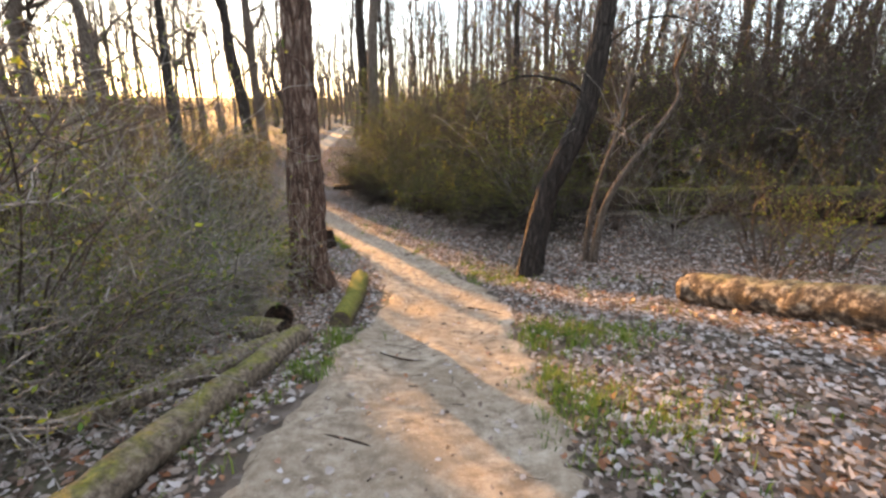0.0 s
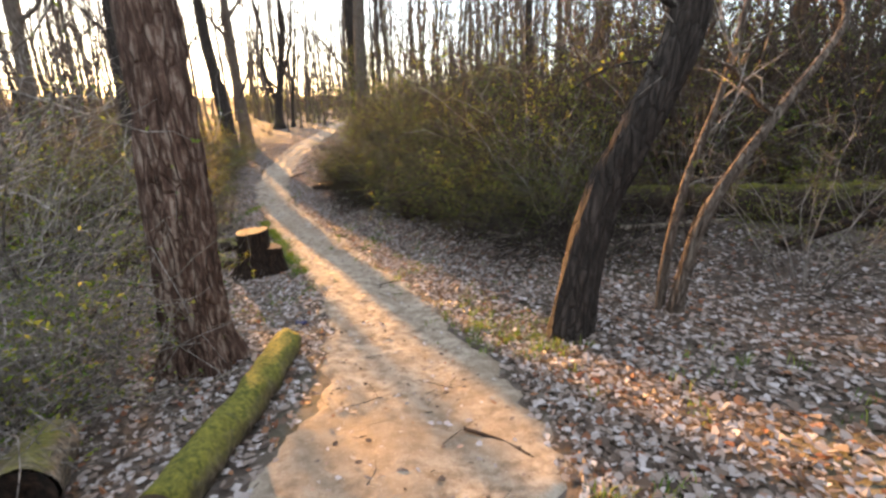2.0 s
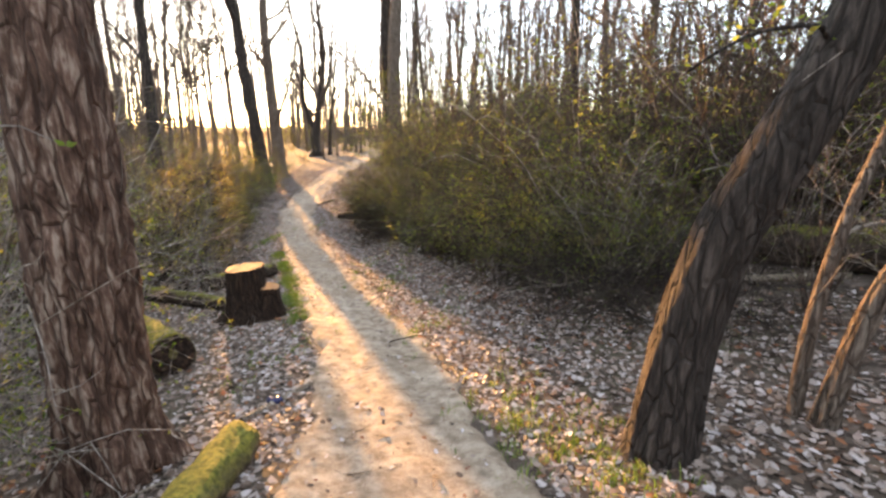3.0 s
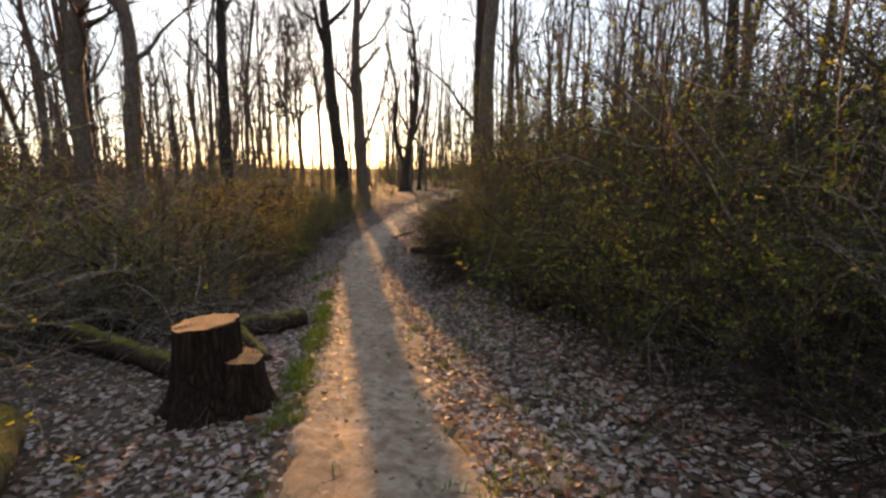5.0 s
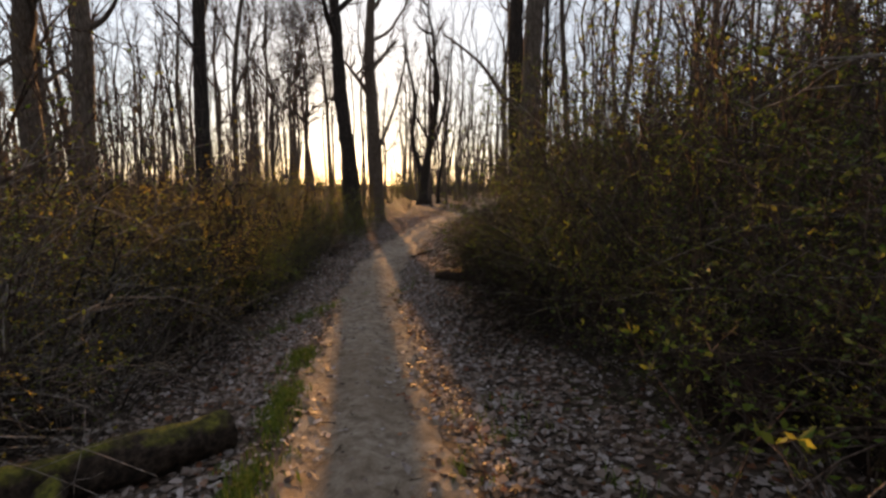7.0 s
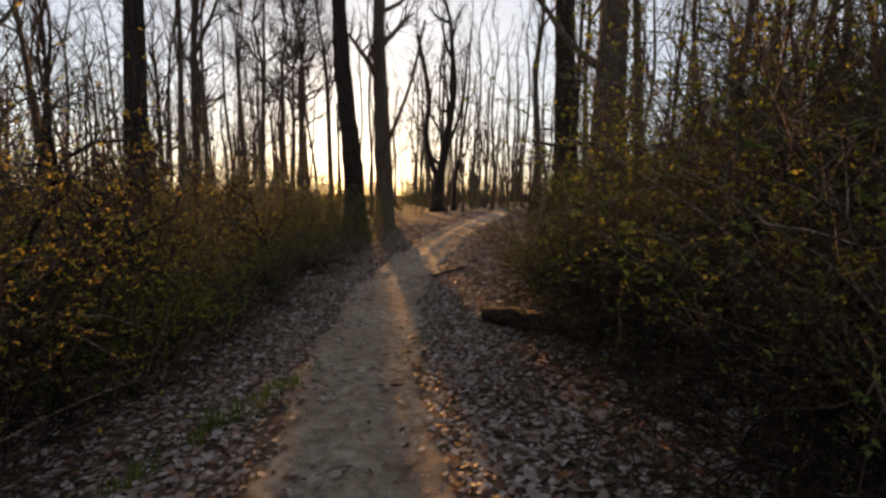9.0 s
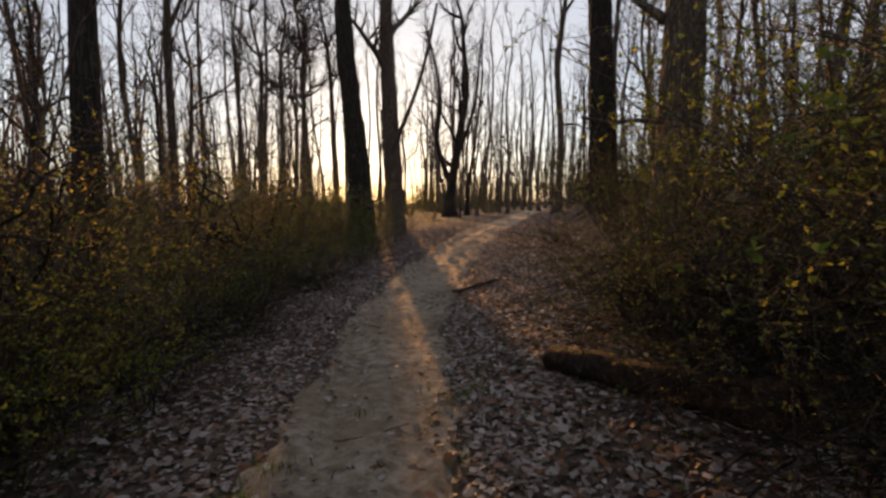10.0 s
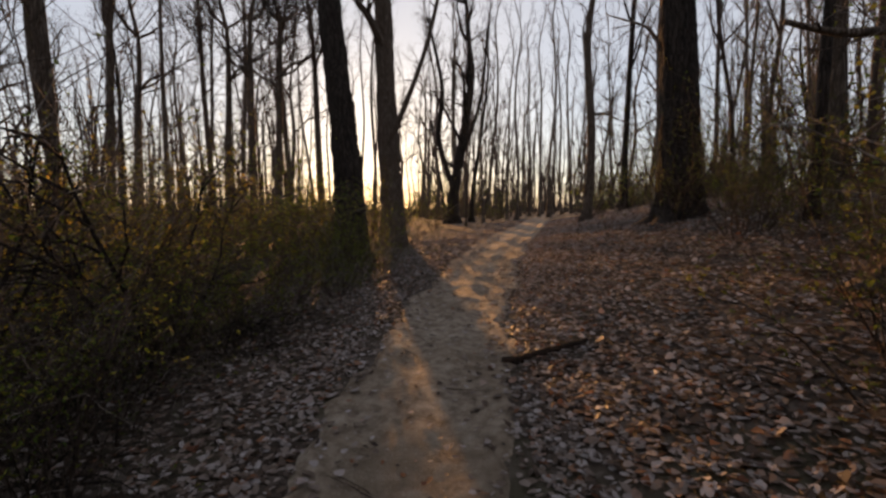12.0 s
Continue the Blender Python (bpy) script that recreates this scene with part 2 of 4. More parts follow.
def grow(rng, start, way, length, steps, wobble, pull=0.0):
    """A wandering line; pull bends it down (minus) or up."""
    p, d, out = Vector(start), Vector(way).normalized(), [Vector(start)]
    for _ in range(steps):
        d = (d + Vector((rng.gauss(0, wobble), rng.gauss(0, wobble), rng.gauss(0, wobble) + pull))).normalized()
        p = p + d * (length / steps)
        out.append(p.copy())
    return out


def taper(n, a, b):
    return [a + (b - a) * i / (n - 1) for i in range(n)]


def leaf(soup, p, way, size, rng, wide=.5, fold=.25):
    """A small pointed leaf, folded along its middle."""
    way = Vector(way).normalized()
    s = way.cross(Vector((rng.gauss(0, 1), rng.gauss(0, 1), rng.gauss(0, 1))))
    if s.length < 1e-3:
        s = Vector((1, 0, 0))
    s.normalize()
    n, p = s.cross(way), Vector(p)
    m, w, f = p + way * size * .45, s * size * wide * .5, n * size * fold * .5
    soup.add([p, m + w + f, p + way * size, m - w + f], [(0, 1, 2), (0, 2, 3)])


# ---- ground and trail ----
def spread(dense_lo, dense_hi, step, lo, hi, grow_by=1.25):
    mid = list(np.arange(dense_lo, dense_hi + 1e-6, step))
    up, s = [mid[-1]], step
    while up[-1] < hi:
        s = min(s * grow_by, 30)
        up.append(up[-1] + s)
    down, s = [mid[0]], step
    while down[-1] > lo:
        s = min(s * grow_by, 30)
        down.append(down[-1] - s)
    return np.array(down[:0:-1] + mid + up[1:])


def build_ground():
    xs, ys = spread(-13, 8, .13, -900, 900), spread(-7, 30, .13, -900, 1200)
    X, Y = np.meshgrid(xs, ys)
    Z = land(X, Y) + ripple(X, Y)
    d, h = np.abs(side(X, Y)), np.interp(Y, HALF_Y, HALF_W)
    Z = Z - .05 * np.clip((h - .1 - d) / .15, 0, 1) * (Y < 60)
    w = len(xs)
    k = np.arange(len(ys) - 1)[:, None] * w + np.arange(w - 1)
    faces = np.stack([k, k + 1, k + w + 1, k + w], -1).reshape(-1, 4)
    me = bpy.data.meshes.new("ground")
    me.from_pydata(np.stack([X, Y, Z], -1).reshape(-1, 3).tolist(), [], faces.tolist())
    me.materials.append(SOIL)
    me.polygons.foreach_set("use_smooth", [True] * len(me.polygons))
    tagged(new("ground", me), "woodland floor of dark soil and leaf mould", "ground", kind="structure")


def build_path():
    ys = np.concatenate([np.arange(-12, 30, .07), np.arange(30, 58, .3)])
    us = np.linspace(-1, 1, 27)
    rng = np.random.RandomState(4)
    cx, hw = smooth(ys, CEN_Y, CEN_X), np.interp(ys, HALF_Y, HALF_W)
    rough = lambda s: sum(a * np.sin(ys * f + s * p) for a, f, p in ((.07, 1.9, 1), (.05, 4.3, 2.1), (.03, 11.7, 3.7), (.02, 23.1, 1.3)))
    le, re = hw + rough(1.7) + rng.normal(0, .012, len(ys)), hw + rough(4.9) + rng.normal(0, .012, len(ys))
    verts = []
    for c, y, a, b in zip(cx, ys, le, re):
        for u in us:
            x = c + (u * a if u < 0 else u * b)
            e = min(1, (1 - abs(u)) / .16)
            rut = .018 * math.cos(u * 7.5 + .6 * math.sin(y * .9)) * e
            z = level(x, y) - .03 + .045 * e + rut + .022 * noise.noise(Vector((x * 2.3, y * 2.3, 0))) + .012 * noise.noise(Vector((x * 8, y * 8, 5)))
            verts.append((x, y, z))
    w = len(us)
    faces = [(i * w + j, i * w + j + 1, (i + 1) * w + j + 1, (i + 1) * w + j) for i in range(len(ys) - 1) for j in range(w - 1)]
    s = Soup()
    s.add(verts, faces)
    ob = new("path", s.mesh("path", DIRT))
    tagged(ob, "trodden bare dirt footpath with sandy tan soil", "path", kind="structure")


build_ground()
build_path()


# ---- trees ----
def gnarl(scale, depth, squash=.25, seed=0.0):
    """Furrowed bark as relief."""
    def f(p, w, t):
        q = Vector((p.x + w.x * .3, p.y + w.y * .3, p.z * squash + seed)) * scale
        q += Vector((w.x, w.y, 0)) * 2
        ridge = 1 - abs(noise.noise(q * 2)) * 2
        return 1 + depth * (ridge - .5) + depth * 1.2 * noise.noise(q * .6)
    return f


def finer(pts, radii, step):
    """More points along a line, on a smooth curve through it."""
    P, R, out, rad = [Vector(p) for p in pts], list(radii), [], []
    for i in range(len(P) - 1):
        a, b, c, d = P[max(i - 1, 0)], P[i], P[i + 1], P[min(i + 2, len(P) - 1)]
        n = max(1, int((c - b).length / step))
        for k in range(n):
            t = k / n
            out.append(.5 * ((2 * b) + (c - a) * t + (2 * a - 5 * b + 4 * c - d) * t * t + (3 * b - a - 3 * c + d) * t ** 3))
            rad.append(R[i] + (R[i + 1] - R[i]) * t)
    out.append(P[-1])
    rad.append(R[-1])
    return out, rad


def crown(rng, top_pts, r_top, limbs, add_limb, twigs, reach=3.0, first=.35, rise=.55, sub=5, fine=4, sides=5):
    """Limbs, branches and twigs along a trunk's line."""
    n = len(top_pts)
    for k in range(limbs):
        i = min(n - 2, int((first + (1 - first) * (k + rng.random()) / limbs) * (n - 1)))
        t = i / (n - 1)
        a = rng.uniform(0, 2 * math.pi)
        L = reach * (1.15 - .6 * t) * rng.uniform(.7, 1.25)
        line = grow(rng, top_pts[i], (math.cos(a), math.sin(a), rise * rng.uniform(.7, 2.2)), L, 8, .13, .07)
        r = r_top * rng.uniform(.3, .55) * (1.25 - .7 * t)
        soup = Soup()
        soup.tube(line, taper(9, r, r * .25), sides, False)
        add_limb(soup)
        for _ in range(sub):
            j = rng.randint(2, 8)
            d = (line[j] - line[j - 1]).normalized() + Vector((rng.gauss(0, .6), rng.gauss(0, .6), rng.gauss(.25, .4)))
            b = grow(rng, line[j], d, L * rng.uniform(.3, .55), 4, .17, .05)
            twigs.tube(b, taper(5, r * .4, r * .08), 3, False)
            for _ in range(fine):
                q = rng.randint(1, 4)
                e = (b[q] - b[q - 1]).normalized() + Vector((rng.gauss(0, .7), rng.gauss(0, .7), rng.gauss(.1, .5)))
                twigs.tube(grow(rng, b[q], e, rng.uniform(.3, 1.0), 2, .2), taper(3, r * .15 + .003, .002), 3, False)


def tree(name, label, base, lean, height, r0, mat, seed, limbs=9, reach=3.0, first=.35, near=False, step=0, relief_depth=.16, extra=(), group="", twig_mat=None, rise=.55, sub=5, fine=4, flare=.75):
    """A standing tree. lean: (height, dx, dy) points of its trunk."""
    rng = random.Random(seed)
    x, y = base
    z = level(x, y) - .12
    root = thing(name, label, "tree", group, (x, y, z))
    pts = [(0, 0, 0)] + [(dx, dy, h) for h, dx, dy in lean]
    h0, x0, y0 = lean[-1]
    if h0 < height:
        for k in (1, 2, 3, 4):
            f = k / 4
            pts.append((x0 + rng.gauss(0, .12) * k, y0 + rng.gauss(0, .12) * k, h0 + (height - h0) * f))
    rad = [r0 * 1.0 * max(.05, 1 - .95 * (p[2] / height) ** 1.15) for p in pts]
    line, rr = finer(pts, rad, step or (.1 if near else .6))
    rr = [r * (1 + flare * math.exp(-p.z / .22) + .15 * math.exp(-p.z / .9)) for r, p in zip(rr, line)]
    s = Soup()
    b = gnarl(13, relief_depth, .14, seed) if near else gnarl(5, .06, .25, seed)
    roots = rng.uniform(0, 6)

    def relief(p, w, t):
        spur = .46 * flare * math.exp(-p.z / .2) * math.cos(5 * math.atan2(w.y, w.x) + roots)
        return b(p, w, t) + spur
    s.tube(line, rr, (56 if step else 36) if near else 9, True, relief)
    part("trunk", s, mat, root)
    tw = Soup()
    add_limb = lambda one: part("limb", one, mat, root)
    coarse = [line[int(i * (len(line) - 1) / 30)] for i in range(31)]
    crown(rng, coarse, r0, limbs, add_limb, tw, reach, first, rise, sub, fine, 5 if near else 4)
    for pts_e, ra, rb in extra:
        l2, r2 = finer(pts_e, taper(len(pts_e), ra, rb), .12)
        lim = Soup()
        lim.tube(l2, r2, 7, True, gnarl(7, .08, 1, seed))
        add_limb(lim)
        for j in range(3, len(l2), 3):
            d = (l2[j] - l2[j - 1]).normalized() + Vector((rng.gauss(0, .6), rng.gauss(0, .6), rng.gauss(.1, .5)))
            tw.tube(grow(rng, l2[j], d, rng.uniform(.3, .9), 5, .18), taper(6, rb * .5 + .003, .0025), 3, False)
    tagged(part("fine_branching", tw, twig_mat or TWIG_BROWN, root), kind="stuff")
    return root


def creeper(root, line_h, r, count, seed, mat, lo=.2, spread_out=.12):
    """Leaves of a climbing plant on a trunk."""
    rng, s = random.Random(seed), Soup()
    for _ in range(count):
        h, a = rng.uniform(lo, line_h), rng.uniform(0, 2 * math.pi)
        d = r + abs(rng.gauss(0, spread_out))
        leaf(s, (math.cos(a) * d, math.sin(a) * d, h), (math.cos(a), math.sin(a), rng.gauss(0, .7)), rng.uniform(.03, .07), rng, .7)
    tagged(part("creeper", s, mat, root, "small green climbing leaves"), kind="stuff")


# ---- the trees that stand by the trail ----
tree("tree", "tall reddish-grey tree with furrowed bark beside the trail", (-1.56, 2.45), [(1.5, .06, -.02), (3.2, .08, .02), (5, .1, .05)], 15, .24,
     BARK_RED, 11, limbs=9, first=.5, near=True, step=.06)
leaning = tree("leaning_tree", "dark crooked tree leaning away over the leaf litter", (1.8, 2.62),
               [(.45, .03, .03), (.97, .1, .06), (1.45, .19, .02), (1.87, .34, -.05), (2.25, .48, -.1), (2.62, .6, -.12), (3.3, .69, -.12), (4.3, .74, -.1)], 12, .165,
               BARK_DARK, 12, flare=.25, relief_depth=.09, limbs=8, first=.45, near=True, step=.06, reach=2.4,
               extra=[([(.62, -.1, 2.75), (.4, -.1, 2.9), (0, -.05, 3.0), (-.35, -.2, 3.0), (-.7, -.2, 2.85)], .032, .008),
                      ([(.5, -.1, 2.35), (.35, -.2, 2.45), (.0, -.3, 2.4), (-.25, -.35, 2.25)], .016, .004),
                      ([(.69, -.12, 3.3), (1.2, 0, 3.7), (1.8, 0, 3.75), (2.4, -.2, 3.4)], .022, .006)])
tree("sapling", "pale slender sapling with two leaning stems", (2.8, 2.78), [(.4, .0, -.05), (1.0, .03, -.15), (1.5, .22, -.2), (2.0, .55, -.15), (2.6, .95, -.05)], 4.2, .058,
     BARK_GREY, 13, limbs=5, first=.4, near=True, reach=1.2, flare=.4,
     extra=[([(-.08, .12, .05), (-.06, .16, .7), (.05, .2, 1.4), (.25, .25, 2.1), (.4, .3, 3.0)], .05, .025)], twig_mat=TWIG_GREY)
def sprigs(root, spots, seed):
    """New leaves in little bunches on bare twigs."""
    r, s = random.Random(seed), Soup()
    for x, y, z in spots:
        for _ in range(7):
            p = (x + r.gauss(0, .04), y + r.gauss(0, .04), z + r.gauss(0, .03))
            leaf(s, p, (r.gauss(0, 1), r.gauss(0, 1), r.gauss(.5, .5)), r.uniform(.025, .05), r, .5)
    tagged(part("new_leaves", s, LEAF_FRESH, root, "bright yellow-green new leaves"), kind="stuff")


sprigs(leaning, [(.3, -.22, 2.47), (.1, -.28, 2.45), (-.05, -.32, 2.38), (-.25, -.35, 2.27), (.45, -.15, 2.4), (.2, -.1, 2.6), (.65, -.25, 2.0), (.8, -.2, 1.7), (.9, -.25, 2.6), (1.0, -.1, 2.3),
                 (-.4, -.15, 3.0), (.1, -.1, 3.1)], 77)
big_f = tree("tree", "broad dark tree wrapped in creeper on the bank", (-2.53, 18.2), [(2, .03, 0), (5, .05, .1)], 17, .27, BARK_GREY, 14, limbs=9, first=.5, near=True,
             extra=[([(-.2, -.1, 1.68), (-.5, -.25, 1.7), (-.85, -.35, 1.68), (-1.2, -.45, 1.76)], .045, .018),
                    ([(-.2, 0, 3.0), (-.7, .1, 3.5), (-1.3, .1, 4.3), (-2.2, 0, 5.0)], .07, .025)])
creeper(big_f, 4.2, .27, 1500, 3, LEAF_OLIVE, .2, .2)
tree("tree", "straight dark tree on the rise beside the trail", (-3.5, 23.6), [(2, -.08, 0), (6, -.25, .1)], 18, .33, BARK_DARK, 15, limbs=9, first=.45, near=True)
tree("tree", "slim dark tree on the leafy bank", (-2.43, 20.94), [(3, .05, 0), (6, .02, .1)], 14, .065, BARK_DARK, 16, limbs=9, first=.35)
TWINS = "pair of tall trees"
tree("tree", "tall dark tree leaning beside its twin at the bend", (-10.31, 23.7), [(1.2, -.02, 0), (3, -.2, .1), (5.5, -.55, .2), (9, -.8, .3)], 19, .33, BARK_DARK, 17, limbs=9, first=.4, near=True, group=TWINS)
tree("tree", "tall brown tree standing beside its twin at the bend", (-10.3, 26.0), [(1.5, -.1, .1), (4, -.3, .25), (8, -.45, .4)], 19, .31, BARK_GREY, 18, limbs=10, first=.3, near=True, group=TWINS,
     extra=[([(-.3, 0, 2.6), (.4, 0, 4.0), (1.0, .1, 5.6), (1.5, .1, 7.6)], .09, .04)])
tree("tree", "forked dark tree with a thickened foot", (-13.2, 40.5), [(1.5, 0, 0), (3, .25, 0), (8, 1.0, .2)], 17, .33, BARK_DARK, 19, limbs=10, first=.15,
     extra=[([(0, 0, 2.2), (-.9, .1, 5), (-.7, .1, 8), (-1.6, .2, 12)], .2, .07), ([(.3, 0, 3.5), (1.6, 0, 7), (2.0, 0, 11)], .14, .05)])
ivy_l = tree("tree", "dark tree with shreds of creeper among the brush", (-10.35, 15.9), [(2, -.05, 0), (6, .0, .1)], 16, .22, BARK_DARK, 20, limbs=9, first=.35)
creeper(ivy_l, 3.2, .19, 420, 5, LEAF_FRESH, .4, .16)
FOREST = "woodland trees"
tree("tree", "stout grey tree standing in the brush", (-12.3, 14.4), [(3, -.1, 0)], 17, .28, BARK_GREY, 21, limbs=9, group=FOREST)
tree("tree", "stout grey tree standing in the brush", (-15.2, 15.1), [(3, -.1, .1)], 17, .34, BARK_GREY, 22, limbs=9, group=FOREST)
tree("tree", "slim grey tree forking near its top", (-5.4, 30.9), [(3, .1, 0), (6, -.1, .1)], 16, .16, BARK_GREY, 23, limbs=9, first=.25, group=FOREST)

# woodland behind: six kinds of bare tree, repeated
KINDS = []
for i, (h, r, mat, limbs, reach, lean) in enumerate([
        (17, .15, BARK_GREY, 11, 3.2, [(2, .05, 0), (6, .3, .1)]), (15, .11, BARK_GREY, 11, 2.6, [(2, -.1, 0), (6, -.4, .2)]),
        (19, .2, BARK_GREY, 11, 3.8, [(3, .05, .05), (8, -.1, .2)]), (14, .085, BARK_GREY, 10, 2.2, [(2, .1, .1), (5, .5, .1), (8, .3, .3)]),
        (16, .13, BARK_DARK, 12, 3.0, [(2, 0, 0), (4, .35, 0), (9, .9, .1)]), (11, .06, TWIG_BROWN, 10, 1.8, [(2, .1, 0), (5, -.2, .1), (7, .1, 0)])]):
    KINDS.append(tree("tree", "bare slender woodland tree in early spring", (-24 - 5 * i, 40 + 4 * i), lean, h, r, mat, 40 + i, limbs=limbs, reach=reach, first=.36, group=FOREST, rise=1.1, sub=5, fine=3))
rng = random.Random(7)
SPOTS = [(-1.6, 2.4), (1.8, 2.6), (2.7, 2.8), (-2.5, 18.2), (-3.5, 23.6), (-2.3, 20.9), (-10.2, 24), (-10.2, 26), (-13.2, 40.5), (-10.35, 15.9), (-12.3, 14.4), (-15.2, 15.1), (-5.4, 30.9)]


def off_sun(x, y):
    """Metres to the side of the line that runs from the middle of the trail to the sun."""
    return (x + 1.9) * math.cos(_a) + (y - 8) * math.sin(_a)


made = 0
while made < 215:
    x, y = rng.uniform(-50, 24), 9 + 57 * rng.random() ** .8
    d = side(x, y)
    if -3.0 < d < (5.5 if y < 30 else 2.5) or (y < 16 and d > -9 and d < 6):
        continue
    if min((x - a) ** 2 + (y - b) ** 2 for a, b in SPOTS) < 2.6:
        continue
    shaft = -8.5 < off_sun(x, y) < 3.8
    if shaft and rng.random() < (.85 if -2.6 < off_sun(x, y) < 1.9 else .55):
        continue
    SPOTS.append((x, y))
    k = rng.choices(range(6), (0, 2, 0, 5, 0, 5) if shaft else (4, 4, 2, 4, 3, 4))[0]
    s = rng.uniform(.8, 1.2)
    copy_thing(KINDS[k], pose(x, y, level(x, y) - .1, rng.gauss(0, 2.5), rng.gauss(0, 2.5), rng.uniform(0, 360)) @ Matrix.Scale(s, 4))
    made += 1
# slim growth on the bank behind the great tree
for k in range(20):
    x, y = -2.6 + 9.5 * ((k * .618) % 1), 19.5 + 11 * ((k * .414 + .2) % 1)
    if side(x, y) < 4.2 or min((x - a) ** 2 + (y - b) ** 2 for a, b in SPOTS) < .8:
        continue
    SPOTS.append((x, y))
    copy_thing(KINDS[(3, 5, 1)[k % 3]], pose(x, y, level(x, y) - .1, 3 * math.sin(4 * k), 3 * math.cos(7 * k), 83 * k) @ Matrix.Scale(.75 + .3 * ((k * .57) % 1), 4))
# bushy-topped trees, added so that their crowns shade the start of the trail
bushy = tree("tree", "slender tree with a dense twiggy crown, added for shade", (-13.7, 25.5), [(2, .05, 0), (5, .1, .1)], 11, .12, BARK_GREY, 52, limbs=15, reach=2.0, first=.52, group=FOREST, rise=.8, sub=7, fine=5)
SPOTS.append((-13.7, 25.5))
for k, (w, q) in enumerate(((-6.0, 21.5), (-4.6, 24), (-1.9, 23), (-2.6, 20.5), (-.8, 22), (-3.6, 22), (-3.3, 28))):
    x, y = -1.9 - q * math.sin(_a) + w * math.cos(_a), 8 + q * math.cos(_a) + w * math.sin(_a)
    SPOTS.append((x, y))
    copy_thing(bushy, pose(x, y, level(x, y) - .1, 2 * math.sin(5 * k), 2 * math.cos(3 * k), 67 * k) @ Matrix.Scale(.95 + .12 * ((k * .73) % 1), 4))
# thin poles against the low light
pole = tree("tree", "tall thin bare tree against the evening light", (-16.5, 37), [(3, .1, 0), (7, -.15, .1)], 17, .11, BARK_GREY, 49, limbs=6, reach=1.8, first=.5, group=FOREST, rise=1.3, sub=4, fine=3)
for k in range(17):
    q, w = 24 + 30 * ((k * .618) % 1), -9 + 11.5 * ((k * .414 + .1) % 1)
    x, y = -1.9 - q * math.sin(_a) + w * math.cos(_a), 8 + q * math.cos(_a) + w * math.sin(_a)
    if abs(side(x, y)) < 2.4 or min((x - a) ** 2 + (y - b) ** 2 for a, b in SPOTS) < 1.2:
        continue
    SPOTS.append((x, y))
    copy_thing(pole, pose(x, y, level(x, y) - .1, 3 * math.sin(5 * k), 3 * math.cos(3 * k), 67 * k) @ Matrix.Scale(.8 + .4 * ((k * .73) % 1), 4))


for k in range(26):
    q, w = 30 + 28 * ((k * .618 + .3) % 1), radians(3 + 15 * ((k * .414) % 1))
    x, y = -4.5 - q * math.sin(w), 13 + q * math.cos(w)
    if (y < 38 and abs(side(x, y)) < 2.4) or min((x - a) ** 2 + (y - b) ** 2 for a, b in SPOTS) < 1.0:
        continue
    SPOTS.append((x, y))
    copy_thing(pole, pose(x, y, level(x, y) - .1, 3 * math.sin(4 * k), 3 * math.cos(7 * k), 59 * k) @ Matrix.Scale(.75 + .5 * ((k * .57) % 1), 4))


# ---- brush ----
def shrub(name, label, at, seed, stems, height, arch, twig_n, leaf_n, leaf_mat, leaf_size, mat, thick=.012, group="", wide=.45, fine=2):
    rng = random.Random(seed)
    root = thing(name, label, "shrub", group, (at[0], at[1], level(*at) - .05))
    st, tw, lv = Soup(), Soup(), Soup()
    for _ in range(stems):
        a, q = rng.uniform(0, 2 * math.pi), rng.uniform(0, wide)
        L = height * rng.uniform(.6, 1.25)
        line = grow(rng, (math.cos(a) * q * .5, math.sin(a) * q * .5, 0), (math.cos(a) * wide * 1.3, math.sin(a) * wide * 1.3, rng.uniform(.8, 1.6)), L, 8, .12, -arch)
        line = [Vector((p.x, p.y, max(p.z, .0))) for p in line]
        r = thick * rng.uniform(.5, 1.2)
        st.tube(line, taper(9, r, r * .3), 3, False)
        for _ in range(twig_n):
            j = rng.randint(2, 8)
            d = (line[j] - line[j - 1]).normalized() + Vector((rng.gauss(0, .75), rng.gauss(0, .75), rng.gauss(.1, .6)))
            b = grow(rng, line[j], d, L * rng.uniform(.15, .45), 4, .24, -arch * .5)
            tw.tube(b, taper(5, r * .45, r * .15), 3, False)
            ends = [b]
            for _ in range(fine):
                k = rng.randint(1, 4)
                e = (b[k] - b[k - 1]).normalized() + Vector((rng.gauss(0, .9), rng.gauss(0, .9), rng.gauss(0, .7)))
                c = grow(rng, b[k], e, rng.uniform(.1, .35), 2, .3)
                tw.tube(c, taper(3, r * .22 + .0008, .0009), 3, False)
                ends.append(c)
            for _ in range(leaf_n):
                c = rng.choice(ends)
                leaf(lv, rng.choice(c), (rng.gauss(0, 1), rng.gauss(0, 1), rng.gauss(.2, .7)), leaf_size * rng.uniform(.6, 1.4), rng, .5)
    tagged(part("brushwood", st, mat, root), kind="stuff")
    tagged(part("fine_branching", tw, mat, root), kind="stuff")
    if lv.n:
        tagged(part("foliage", lv, leaf_mat, root, "small fresh spring leaves"), kind="stuff")
    return root


